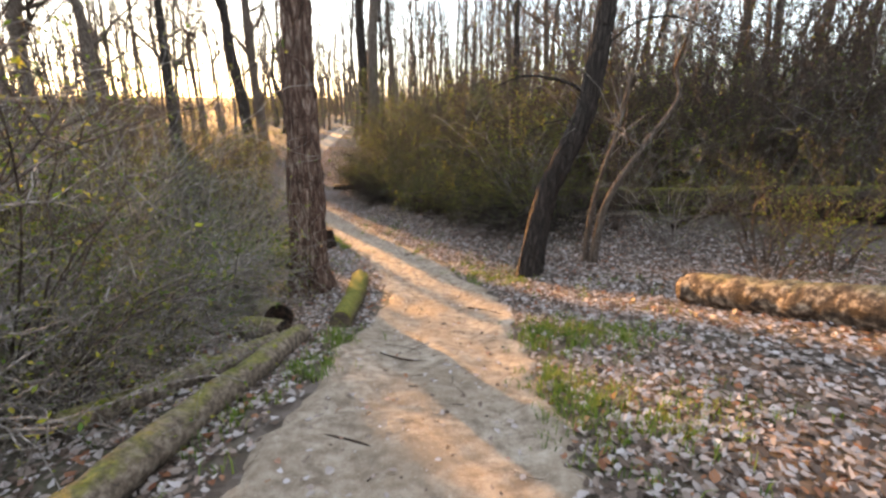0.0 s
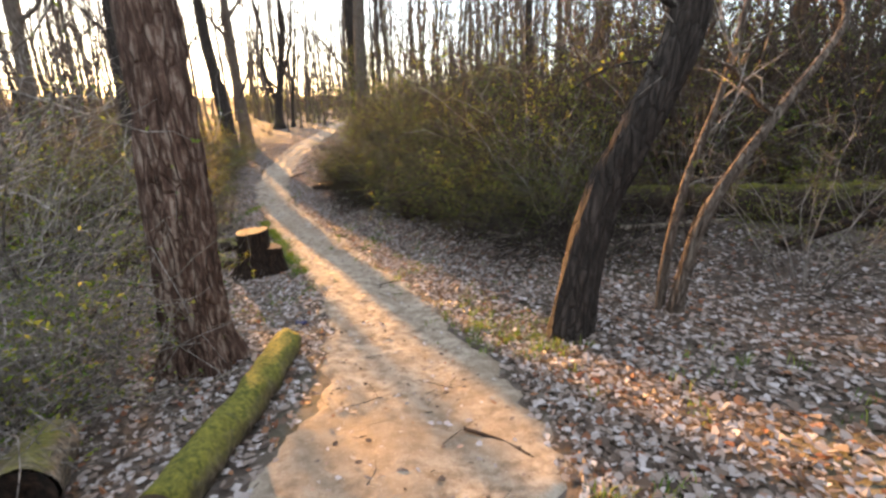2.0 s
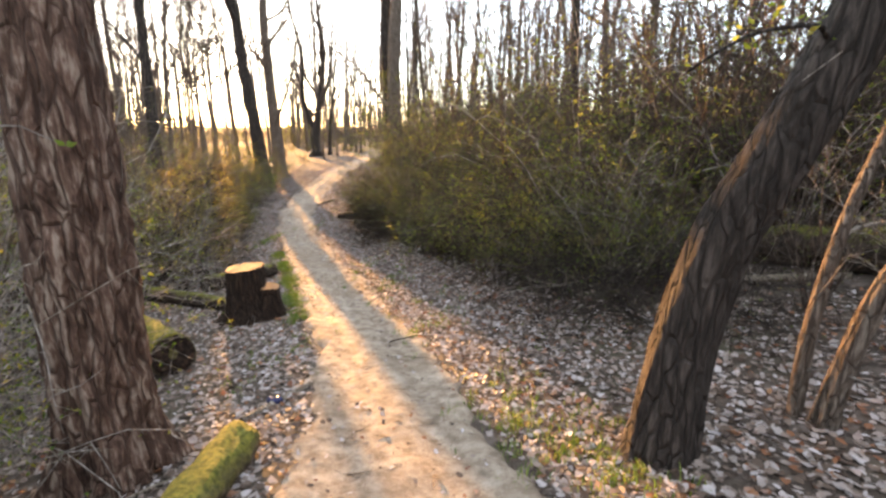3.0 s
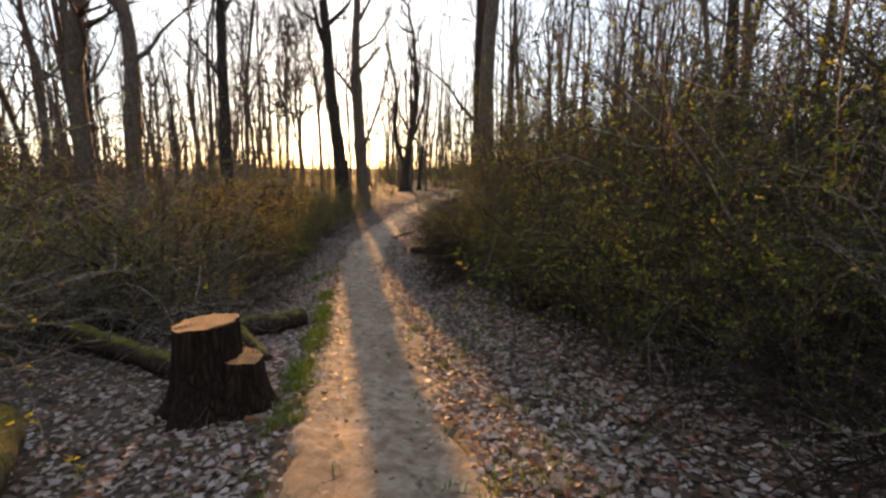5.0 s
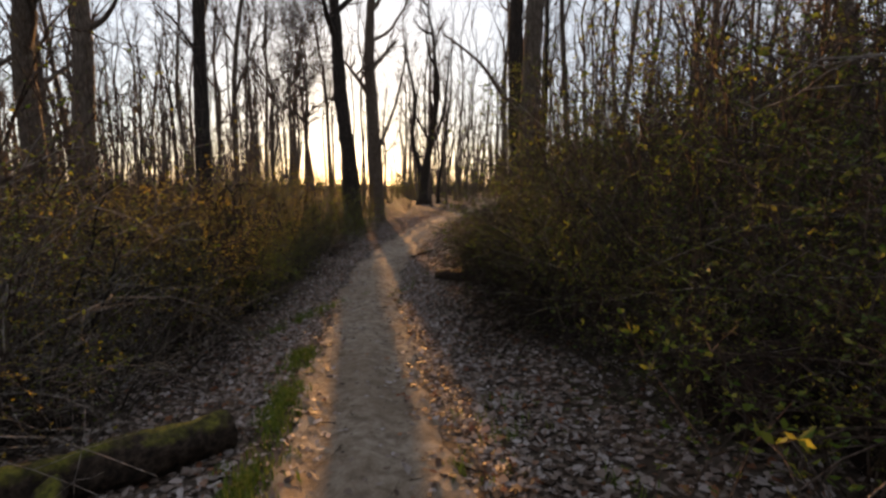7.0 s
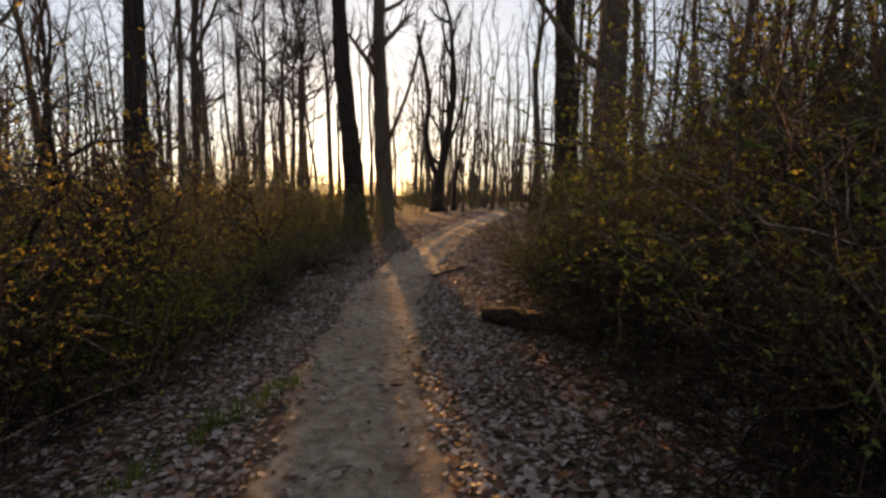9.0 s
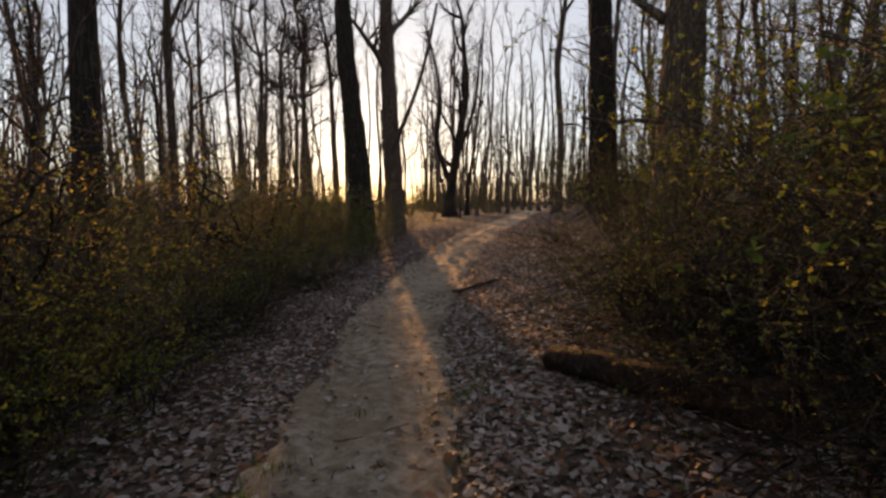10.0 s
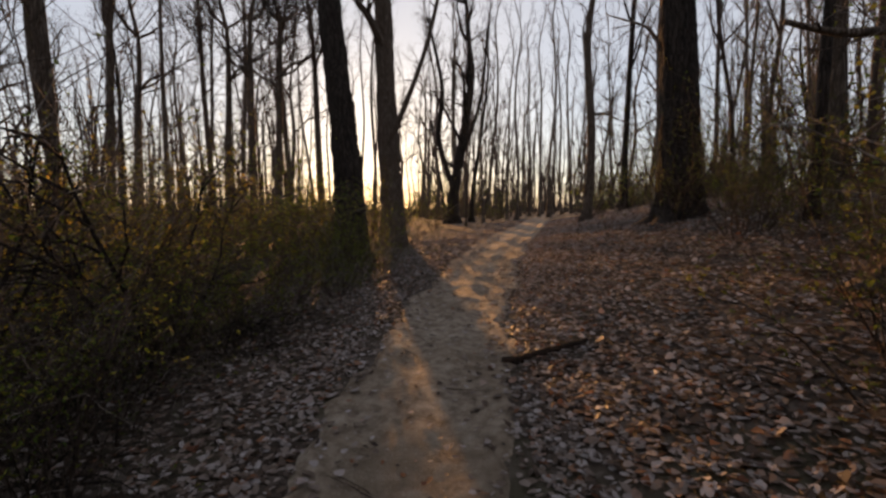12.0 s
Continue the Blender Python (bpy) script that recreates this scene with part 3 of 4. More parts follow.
BRUSH = "undergrowth"
SHRUBS = [
    shrub("shrub", "tangled bare grey shrub with a few new leaves", (-3.4, -1.0), 60, 16, 1.8, .09, 6, 6, LEAF_FRESH, .023, TWIG_GREY, .011, BRUSH),
    shrub("shrub", "brown arching shrub coming into small green leaf", (-3.4, 3.9), 61, 15, 1.7, .08, 6, 13, LEAF_FRESH, .023, TWIG_BROWN, .01, BRUSH),
    shrub("bramble", "low tangle of arching bare bramble canes", (-2.7, .9), 62, 18, 1.6, .19, 5, 2, LEAF_OLIVE, .023, TWIG_GREY, .007, BRUSH, .7),
    shrub("shrub", "tall upright brown brush of thin stems", (5.2, 7.5), 63, 17, 2.9, .035, 6, 5, LEAF_OLIVE, .023, TWIG_BROWN, .013, BRUSH, .35),
    shrub("shrub", "dense olive-green shrub in young leaf", (1.2, 10.2), 64, 16, 1.6, .1, 6, 18, LEAF_OLIVE, .023, TWIG_BROWN, .009, BRUSH, .5),
    shrub("shrub", "yellow-green shrub in new leaf", (-6.8, 12.5), 65, 13, 1.5, .06, 6, 32, LEAF_FRESH, .025, TWIG_BROWN, .009, BRUSH, .4),
    shrub("shrub", "distant brown brush with new leaves", (-15, 28), 66, 13, 1.8, .06, 4, 5, LEAF_FRESH, .05, TWIG_BROWN, .014, BRUSH, .5, 1),
    shrub("shrub", "distant olive-brown brush below the trees", (-12, 34), 67, 13, 1.8, .06, 4, 6, LEAF_OLIVE, .05, TWIG_BROWN, .014, BRUSH, .5, 1),
]
gnarled = shrub("shrub", "gnarled dark shrub with crooked stems and new leaves", (-7.6, 13.5), 69, 7, 2.1, .05, 6, 7, LEAF_FRESH, .03, BARK_DARK, .032, BRUSH, .45, 3)
for x, y, s in ((-8.7, 17.3, .95), (-5.4, 8.6, .9), (-9.3, 15.9, 1.0), (-7.0, 11.2, 1.0)):
    copy_thing(gnarled, pose(x, y, level(x, y) - .05, 0, 0, 77 * x) @ Matrix.Scale(s, 4))
rng = random.Random(19)


def scatter(count, xs, ys, ds, weights, sizes, apart=.55, keep=lambda x, y: True):
    spots, tries = [], 0
    while len(spots) < count and tries < 9000:
        tries += 1
        x, y = rng.uniform(*xs), rng.uniform(*ys)
        if not ds[0] < side(x, y) < ds[1] or not keep(x, y):
            continue
        if any((x - a) ** 2 + (y - b) ** 2 < apart ** 2 for a, b in spots):
            continue
        spots.append((x, y))
        ob = SHRUBS[rng.choices(range(8), (*weights, 0, 0)[:8])[0]]
        s = rng.uniform(*sizes)
        copy_thing(ob, pose(x, y, level(x, y) - .05, rng.gauss(0, 5), rng.gauss(0, 5), rng.uniform(0, 360)) @ Matrix.Scale(s, 4))


def clear_left(x, y):
    return not (y < 3.4 and x > -2.65) and not (3.4 <= y < 7.6 and x > -4.1) and (x + 2.3) ** 2 + (y - 4.2) ** 2 > 1


scatter(66, (-9.5, -1.5), (-4.5, 8.2), (-9, -1.9), (5.5, 5, 4, 0, 1, 3), (1.2, 1.8), .5, keep=clear_left)
tangle = shrub("bramble", "dense tangle of bare grey twigs and canes", (-2.55, -.75), 81, 20, 1.45, .13, 6, 7, LEAF_FRESH, .036, TWIG_GREY, .017, BRUSH, .65, 1)
sprout = shrub("shrub", "slender grey shrub covered in small green leaves", (-2.95, .7), 82, 9, 1.55, .06, 7, 20, LEAF_FRESH, .03, TWIG_GREY, .012, BRUSH, .5, 2)
for k, (x, y, s) in enumerate(((-2.35, -1.6, .8), (-2.85, -1.5, 1.05), (-2.15, -.2, .62), (-2.6, .15, .95), (-3.1, -.3, 1.1), (-2.15, .75, .6), (-2.9, .9, 1.05), (-2.5, 1.8, .8), (-2.55, -2.4, .95), (-3.0, 2.4, 1.0))):
    copy_thing(tangle, pose(x, y, level(x, y) - .05, 4 * math.sin(7 * k), 4 * math.cos(5 * k), 83 * k) @ Matrix.Scale(s, 4))
for k, (x, y, s) in enumerate(((-2.75, -.4, 1.1), (-2.95, .5, 1.15), (-2.55, 1.45, .75), (-2.75, 1.55, 1.15), (-2.4, 2.35, .8), (-3.0, 2.0, 1.2), (-2.75, 3.0, 1.0), (-3.1, -1.9, 1.1))):
    copy_thing(sprout, pose(x, y, level(x, y) - .04, 5 * math.sin(3 * k), 5 * math.cos(4 * k), 71 * k + 20) @ Matrix.Scale(s, 4))
scatter(14, (-2.75, -1.75), (-2.8, 1.7), (-4, -1.6), (3, 1, 6, 0, 0, 0), (.3, .5), .3)
scatter(7, (-3.6, -2.4), (-3.5, 1.6), (-4, -1.9), (5, 3, 5, 0, 1, 1), (.45, .65), .4)
scatter(22, (-9, -2.5), (7.2, 13), (-5, -2.0), (2, 3, 1.5, .5, 1, 6), (.8, 1.15))
scatter(46, (-18, -3), (8, 24), (-10, -3.4), (2, 2, .5, 1, 1, 8), (1.1, 1.6), .7)
scatter(36, (-12, -5), (12, 23), (-3.3, -1.75), (2, 2, 2, 0, 1.5, 6), (.7, 1.1), .45)
scatter(52, (-3.5, 8), (6.2, 16.8), (3.2, 8.0), (1.5, 4, 1, 2, 7, 4), (1.35, 1.9), .6)
scatter(16, (-1, 3.2), (5.3, 9.5), (2.3, 4.2), (1, .5, .7, 0, 4, 1), (.65, .95), .45)
scatter(12, (-3.5, 1), (10, 16), (2.2, 4.2), (1, .5, .7, 0, 4, 1), (.7, 1.0), .45)
scatter(26, (-4, 3), (6.8, 16.8), (2.15, 3.0), (1, 1, .7, 0, 5, 1), (.65, 1.0), .5)
scatter(44, (3.2, 12), (3.5, 10.5), (4.0, 13), (3, 2, 1, 5, 1.5, .6), (1.4, 2.0), .65, keep=lambda x, y: y > 8.2 - .6 * x + .9)
scatter(7, (3.6, 6.5), (2.4, 5.2), (3.2, 7), (4, 1, 0, 3, 0, 2), (.6, .95), .7)
scatter(3, (3.9, 5.0), (.3, 1.6), (3, 5), (0, 1, 0, 0, 0, 4), (.7, .95), .6)
scatter(14, (5.5, 11), (-3, 3), (5.2, 11), (3, 2, 1, 4, 1, 1), (.8, 1.3), .8)
scatter(14, (-5, 1), (16.8, 24), (3.2, 5), (2, 2, 3, 0, 4, 3), (.6, 1.1), .7)
scatter(22, (-4, 7), (16.8, 27), (5, 11), (3, 2, 0, 5, 3, 1), (1.2, 1.8), .8)


thicket = shrub("thicket", "tall dense thicket of fine brown twigs", (5.4, 6.6), 91, 15, 2.7, .05, 8, 3, LEAF_FRESH, .03, TWIG_BROWN, .014, BRUSH, .5, 3)
for k, (x, y, s) in enumerate(((4.2, 7.6, 1.3), (5.3, 7.4, 1.4), (6.6, 5.2, 1.35), (7.6, 6.4, 1.5), (8.6, 4.2, 1.4), (6.2, 8.2, 1.5), (4.9, 9.3, 1.45), (9.4, 6.0, 1.6), (8.2, 4.5, 1.25), (3.2, 8.6, 1.1),
                               (9.8, 2.8, 1.4), (8.6, 8.4, 1.6), (6.6, 10.4, 1.6), (3.6, 10.8, 1.1), (10.8, 4.6, 1.6), (2.2, 12.2, 1.0), (.9, 13.2, .85), (-.2, 14.6, .85), (-1.5, 13.9, .8), (-1.0, 15.2, .95), (-.4, 13.2, .95), (.8, 15.2, 1.1), (-.7, 16.4, 1.0), (-.1, 12.2, .7))):
    copy_thing(thicket, pose(x, y, level(x, y) - .05, 4 * math.sin(7 * k), 4 * math.cos(5 * k), 97 * k) @ Matrix.Scale(s, 4))
# low canes over dead leaves, with the shade of the thicket's foot in their colour
snarl = shrub("bramble", "low dense snarl of canes coloured dark as if shaded", (2.6, 6.2), 92, 22, 1.35, .16, 8, 1, LEAF_OLIVE, .025, TWIG_SHADED, .009, BRUSH, .75, 2)
for k in range(44):
    y = 4.6 + 11.4 * ((k * .618) % 1)
    d = np.interp(y, [4.6, 6, 8, 12, 16], [2.6, 2.35, 2.2, 2.1, 2.3]) + .3 + 1.9 * ((k * .414) % 1)
    x = d + float(smooth(y, CEN_Y, CEN_X))
    copy_thing(snarl, pose(x, y, level(x, y) - .06, 6 * math.sin(3 * k), 6 * math.cos(4 * k), 53 * k) @ Matrix.Scale(.7 + .5 * ((k * .73) % 1), 4))
for k in range(26):
    y = 9.6 + 9.5 * ((k * .618) % 1)
    d = 1.7 + 1.3 * ((k * .414) % 1)
    x = float(smooth(y, CEN_Y, CEN_X)) - d
    copy_thing(snarl, pose(x, y, level(x, y) - .06, 6 * math.sin(3 * k), 6 * math.cos(4 * k), 59 * k) @ Matrix.Scale(.5 + .3 * ((k * .73) % 1), 4))
for k in range(20):
    y = 10.2 + 5.0 * ((k * .618 + .2) % 1)
    d = 1.95 + 1.4 * ((k * .414) % 1)
    x = float(smooth(y, CEN_Y, CEN_X)) + d
    copy_thing(snarl, pose(x, y, level(x, y) - .06, 6 * math.sin(3 * k), 6 * math.cos(4 * k), 67 * k) @ Matrix.Scale(.65 + .4 * ((k * .73) % 1), 4))
# extra snarls, added to darken the ground round the logs on the left
for k, (x, y, s) in enumerate(((-4.6, 7.6, .8), (-5.3, 7.9, .9), (-4.2, 8.6, .7), (-5.6, 6.6, .9), (-4.9, 9.0, .8), (-6.2, 7.4, 1.0), (-5.9, 5.6, .9), (-6.6, 6.2, 1.0))):
    copy_thing(snarl, pose(x, y, level(x, y) - .06, 6 * math.sin(5 * k), 6 * math.cos(2 * k), 47 * k) @ Matrix.Scale(s, 4))
canes = shrub("bramble", "pale bare canes arching over the brush", (-2.6, -.9), 95, 9, 1.7, .15, 4, 0, LEAF_OLIVE, .02, BARK_PALE, .011, BRUSH, .7, 2)
for k, (x, y, s) in enumerate(((-2.3, -1.5, .7), (-2.9, -.2, 1.0), (-2.5, .5, .9), (-3.2, -1.3, 1.2), (-2.2, -.4, .6), (-2.7, 1.4, 1.0), (-3.4, .6, 1.25), (-2.4, -2.2, .8), (-3.3, 2.2, 1.2), (-4.4, 8.4, .8), (-5.2, 10.0, .9))):
    copy_thing(canes, pose(x, y, level(x, y) - .04, 6 * math.sin(2 * k), 6 * math.cos(5 * k), 61 * k) @ Matrix.Scale(s, 4))
# the sunlit glow of this brush is in its leaf colour
golden = shrub("shrub", "twiggy shrub with young leaves coloured golden-green as if sunlit", (-5.2, 10.6), 94, 13, 1.9, .055, 7, 30, LEAF_SUNLIT, .021, TWIG_BROWN, .011, BRUSH, .45, 2)
for k, (x, y, s) in enumerate(((-5.0, 9.6, .95), (-5.9, 10.4, 1.1), (-6.2, 11.8, 1.1), (-6.9, 12.6, 1.1), (-7.3, 13.9, 1.05), (-8.2, 14.6, 1.1), (-6.6, 9.9, 1.2), (-8.9, 15.8, 1.0), (-9.2, 17.2, 1.1), (-9.8, 18.6, 1.0),
                               (-10.3, 14.4, 1.1), (-11.2, 19.6, 1.2), (-8.4, 12.6, 1.2), (-4.6, 8.3, .9), (-7.6, 11.2, 1.2), (-10.6, 21.4, 1.0), (-12.6, 17.6, 1.3))):
    copy_thing(golden, pose(x, y, level(x, y) - .05, 4 * math.sin(3 * k), 4 * math.cos(4 * k), 79 * k) @ Matrix.Scale(s, 4))
greens = shrub("shrub", "arching shrub thick with small bright green leaves", (.95, 8.1), 93, 12, 1.5, .09, 7, 26, LEAF_FRESH, .03, TWIG_BROWN, .008, BRUSH, .5, 2)
for k, (x, y, s) in enumerate(((1.6, 7.5, 1.0), (2.3, 7.0, .9), (1.15, 7.0, .8), (1.8, 6.4, .8), (2.7, 6.2, .9), (-.5, 10.8, 1.0), (1.3, 9.0, 1.2), (3.4, 6.4, 1.0), (-1.4, 13.0, 1.1), (-.9, 11.9, 1.0), (3.0, 8.0, 1.5))):
    copy_thing(greens, pose(x, y, level(x, y) - .04, 5 * math.sin(3 * k), 5 * math.cos(4 * k), 71 * k) @ Matrix.Scale(s, 4))


def far_brush():
    """Undergrowth behind, joined: too far off to tell one shrub from the next."""
    r = random.Random(23)
    sets = {"wood": [[], [], 0], "green": [[], [], 0]}
    parts = [(("wood" if c.name.split(".")[0] != "foliage" else "green"), np.array([v.co for v in c.data.vertices]), [tuple(p.vertices) for p in c.data.polygons])
             for ob in SHRUBS[6:] for c in ob.children]
    half = len(parts) // 2
    for count, xs, ys, near_d, size in ((95, (-44, -8), (23, 52), 2.2, (.5, .95)), (26, (3, 16), (10, 18), 8.0, (1.5, 2.1)), (58, (-7, 14), (26, 52), 2.2, (.8, 1.6)), (115, (-75, 25), (50, 95), 2.5, (1.3, 2.6))):
        done = 0
        while done < count:
            x, y = r.uniform(*xs), r.uniform(*ys)
            if abs(side(x, y)) < near_d:
                continue
            done += 1
            a, s, k = r.uniform(0, 6.28), r.uniform(*size), r.random() < .5
            turn = np.array([[math.cos(a), math.sin(a), 0], [-math.sin(a), math.cos(a), 0], [0, 0, 1]]) * s
            for kind_of, v, f in parts[:half] if k else parts[half:]:
                into = sets[kind_of]
                into[0].extend((v @ turn + (x, y, level(x, y) - .05)).tolist())
                into[1].extend(tuple(i + into[2] for i in q) for q in f)
                into[2] += len(v)
    for (v, f, _), mat, name, label in ((sets["wood"], TWIG_BROWN, "far_brush", "distant brown undergrowth below the trees"), (sets["green"], LEAF_FRESH, "far_leaves", "new yellow-green leaves on the distant undergrowth")):
        me = bpy.data.meshes.new(name)
        me.from_pydata(v, [], f)
        me.materials.append(mat)
        tagged(new(name, me), label, "undergrowth", kind="stuff")


far_brush()


def keep_trail_clear():
    """Brush that would hang over the trail is turned or moved back from it, as walkers keep it trodden."""
    seen = {}
    for ob in [o for o in bpy.data.objects if o.parent is None and o.name.split(".")[0] in ("shrub", "bramble", "thicket")]:
        if abs(float(side(ob.location.x, ob.location.y))) > 7 or not -8 < ob.location.y < 21:
            continue
        lines = []
        for c in ob.children:
            if c.data.name not in seen:
                v = np.empty(len(c.data.vertices) * 3)
                c.data.vertices.foreach_get("co", v)
                seen[c.data.name] = v.reshape(-1, 3)[::3]
            lines.append(seen[c.data.name])
        v = np.concatenate(lines)
        away = math.copysign(.4, float(side(ob.location.x, ob.location.y)))
        for step in range(10):
            m = np.array(ob.matrix_basis)
            w = v @ m[:3, :3].T + m[:3, 3]
            if not np.any(np.abs(side(w[:, 0], w[:, 1])) < .72):
                break
            ob.matrix_basis = ob.matrix_basis @ Matrix.Rotation(radians(80), 4, "Z")
            if step % 3 == 2:
                x, y = ob.location.x + away, ob.location.y
                ob.location = (x, y, level(x, y) - .05)


keep_trail_clear()


def join_deep_brush(count):
    """The shrubs that stand deepest in the brush, where one grows through the next, become one stand of each material."""
    bpy.context.view_layer.update()
    stock = [ob for ob in bpy.data.objects if ob.parent is None and ob.name.startswith("shrub.")]
    stock.sort(key=lambda ob: -abs(float(side(ob.location.x, ob.location.y))))
    stands = {}
    for ob in stock[:count]:
        for c in list(ob.children):
            me = c.data
            v = np.empty(len(me.vertices) * 3)
            me.vertices.foreach_get("co", v)
            mat = np.array(c.matrix_world)
            v = v.reshape(-1, 3) @ mat[:3, :3].T + mat[:3, 3]
            into = stands.setdefault(me.materials[0], [[], [], 0])
            into[0].append(v)
            into[1].extend(tuple(i + into[2] for i in p.vertices) for p in me.polygons)
            into[2] += len(v)
            bpy.data.objects.remove(c)
        bpy.data.objects.remove(ob)
    for mat, (v, f, _) in stands.items():
        me = bpy.data.meshes.new("deep_brush")
        me.from_pydata(np.concatenate(v).tolist(), [], f)
        me.materials.append(mat)
        leaves = mat.name.startswith("leaf")
        tagged(new("brush_leaves" if leaves else "deep_brush", me), "small new leaves deep in the brush" if leaves else "dense grown-together brown brush behind the front shrubs", "undergrowth", kind="stuff")


join_deep_brush(105)


def far_woods():
    """The hazy edge of the wood: thin trunks, limbs and undergrowth too far off to tell apart. A nearer ring, mostly
    unseen, is added to block sky light.
    """
    r, s = random.Random(31), Soup()
    for k in range(1650):
        deg = r.uniform(-38, 78)
        if abs(deg - SUN_LEFT) < 7 and (k % 2 or r.random() < .3):
            continue
        a, q = radians(deg), r.uniform(58, 180)
        x, y = -5 - math.sin(a) * q, 14 + math.cos(a) * q
        z = level(x, y) - .2
        if k % 2:
            h, w = r.uniform(11, 20), r.uniform(.1, .24)
            line = grow(r, (x, y, z), (r.gauss(0, .06), r.gauss(0, .06), 1), h, 5, .05)
            s.tube(line, taper(6, w, w * .2), 3, False)
            for _ in range(9):
                p = line[r.randint(1, 5)]
                b = r.uniform(0, 6.3)
                s.tube(grow(r, p, (math.cos(b), math.sin(b), r.uniform(.6, 2.5)), r.uniform(2, 5), 2, .2), taper(3, w * .3, .02), 3, False)
        else:
            top = r.choice((1.2, 2, 2.5, 3.5, 5, 8))
            for _ in range(15):
                p = (x + r.gauss(0, 1.4), y + r.gauss(0, 1.4), z)
                s.tube(grow(r, p, (r.gauss(0, .4), r.gauss(0, .4), 1), top * r.uniform(.4, 1.2), 2, .2), taper(3, .04, .006), 3, False)
    # added ring beside and behind the camera, mostly unseen, to cut low sky light
    for k in range(900):
        a, q = radians(r.uniform(40, 322)), r.uniform(15, 48)
        x, y = -2 - math.sin(a) * q, -1 + math.cos(a) * q
        if abs(side(x, y)) < 3.5 or (y > 6 and x > -16 and x < 12) or (y > 4 and off_sun(x, y) > -10 and x < 0):
            continue
        z = level(x, y) - .2
        if k % 3 == 0:
            w = r.uniform(.08, .26)
            line = grow(r, (x, y, z), (r.gauss(0, .06), r.gauss(0, .06), 1), r.uniform(10, 17), 5, .05)
            s.tube(line, taper(6, w, w * .2), 4, False)
            for _ in range(9):
                b = r.uniform(0, 6.3)
                s.tube(grow(r, line[r.randint(1, 5)], (math.cos(b), math.sin(b), r.uniform(.6, 2.5)), r.uniform(2, 5), 2, .2), taper(3, w * .3, .02), 3, False)
        else:
            for _ in range(22):
                s.tube(grow(r, (x + r.gauss(0, 1.2), y + r.gauss(0, 1.2), z), (r.gauss(0, .4), r.gauss(0, .4), 1), r.uniform(1.5, 5), 2, .2), taper(3, .04, .008), 3, False)
    tagged(new("far_woods", s.mesh("far_woods", TWIG_BROWN)), "distant bare woodland of thin grey-brown trunks, added woods behind", "woods", kind="stuff")


far_woods()


# ---- fallen wood ----
def fallen_log(name, label, p0, p1, r0, r1, mat, end_mat, seed, rise=0.0, bend=0.0, hollow=False, sink=.3):
    """A log on the ground from p0 to p1 in the plan, with sawn or broken ends."""
    rng = random.Random(seed)
    a = Vector((*p0, level(*p0) + r0 * (1 - sink)))
    b = Vector((*p1, level(*p1) + r1 * (1 - sink) + rise))
    root = thing(name, label, "log", "fallen wood", (a.x, a.y, a.z))
    n = max(8, int((b - a).length / .06))
    way = (b - a)
    across = Vector((-way.y, way.x, 0)).normalized()
    line = []
    for i in range(n + 1):
        t = i / n
        q = a + way * t + across * (bend * math.sin(t * math.pi))
        g = level(q.x, q.y) + (r0 + (r1 - r0) * t) * (1 - sink)
        q.z = max(q.z, g) if rise else g * .6 + q.z * .4
        line.append(q - a)
    rad = taper(n + 1, r0, r1)
    s = Soup()
    s.tube(line, rad, 22, not hollow, lambda p, w, t: 1 + .2 * noise.noise(Vector((p.x, p.y, p.z)) * 5 + w * 1.3 + Vector((seed, 0, 0)))
           + .05 * noise.noise(Vector((p.x, p.y, p.z)) * 22 + w * 4))
    part("bark", s, mat, root)
    for q, c, d in ((line[0], r0, line[0] - line[1]), (line[-1], r1, line[-1] - line[-2])):
        d.normalize()
        u = d.cross(Vector((0, 0, 1))).normalized()
        v = u.cross(d)
        e, rings = Soup(), 4
        verts, faces = [q - d * .03 if not hollow else q - d * .12], []
        for k in range(1, rings + 1):
            for j in range(22):
                t = 2 * math.pi * j / 22
                rr = c * .97 * k / rings
                verts.append(q + d * (.004 + rng.uniform(-.006, .006)) - (d * .1 * (1 - k / rings) if hollow else d * 0) + (u * math.cos(t) + v * math.sin(t)) * rr)
        for j in range(22):
            faces.append((0, 1 + j, 1 + (j + 1) % 22))
            for k in range(rings - 1):
                o = 1 + k * 22
                faces.append((o + j, o + 22 + j, o + 22 + (j + 1) % 22, o + (j + 1) % 22))
        e.add(verts, faces)
        part("log_end", e, end_mat, root, "weathered end grain")
    return root


fallen_log("log", "moss-covered log lying along the trail's edge", (-.84, 2.62), (-.68, .35), .135, .115, LOG_GREEN, WOOD_OLD, 1, bend=.03, sink=.25)
fallen_log("log", "long weathered log with mossy bark beside the trail", (-1.0, -.02), (-1.3, -3.4), .1, .115, LOG_MOSSY, WOOD_OLD, 2, sink=.2)
fallen_log("log", "long mossy log lying against another log", (-1.18, -.15), (-1.98, -1.8), .085, .09, LOG_MOSSY, WOOD_OLD, 3, sink=.2)
fallen_log("log", "short hollow log with moss on top", (-1.36, .42), (-1.75, 1.05), .16, .15, LOG_MOSSY, LOG_ROT, 4, hollow=True, sink=.15)
fallen_log("log", "short mossy log lying by the trail", (-1.2, .1), (-1.7, .35), .11, .12, LOG_MOSSY, LOG_ROT, 5, sink=.2)
# mossy log; the greener bark also stands in for sun on its top
fallen_log("log", "sawn log with a mossy top coloured bright as if sunlit", (-2.2, 4.0), (-3.2, 4.8), .2, .2, LOG_GREEN, LOG_ROT, 6, sink=.05)
fallen_log("log", "fallen trunk lying behind the stump", (-2.75, 6.25), (-5.3, 6.9), .1, .13, LOG_DARK, WOOD_OLD, 7, rise=.12)
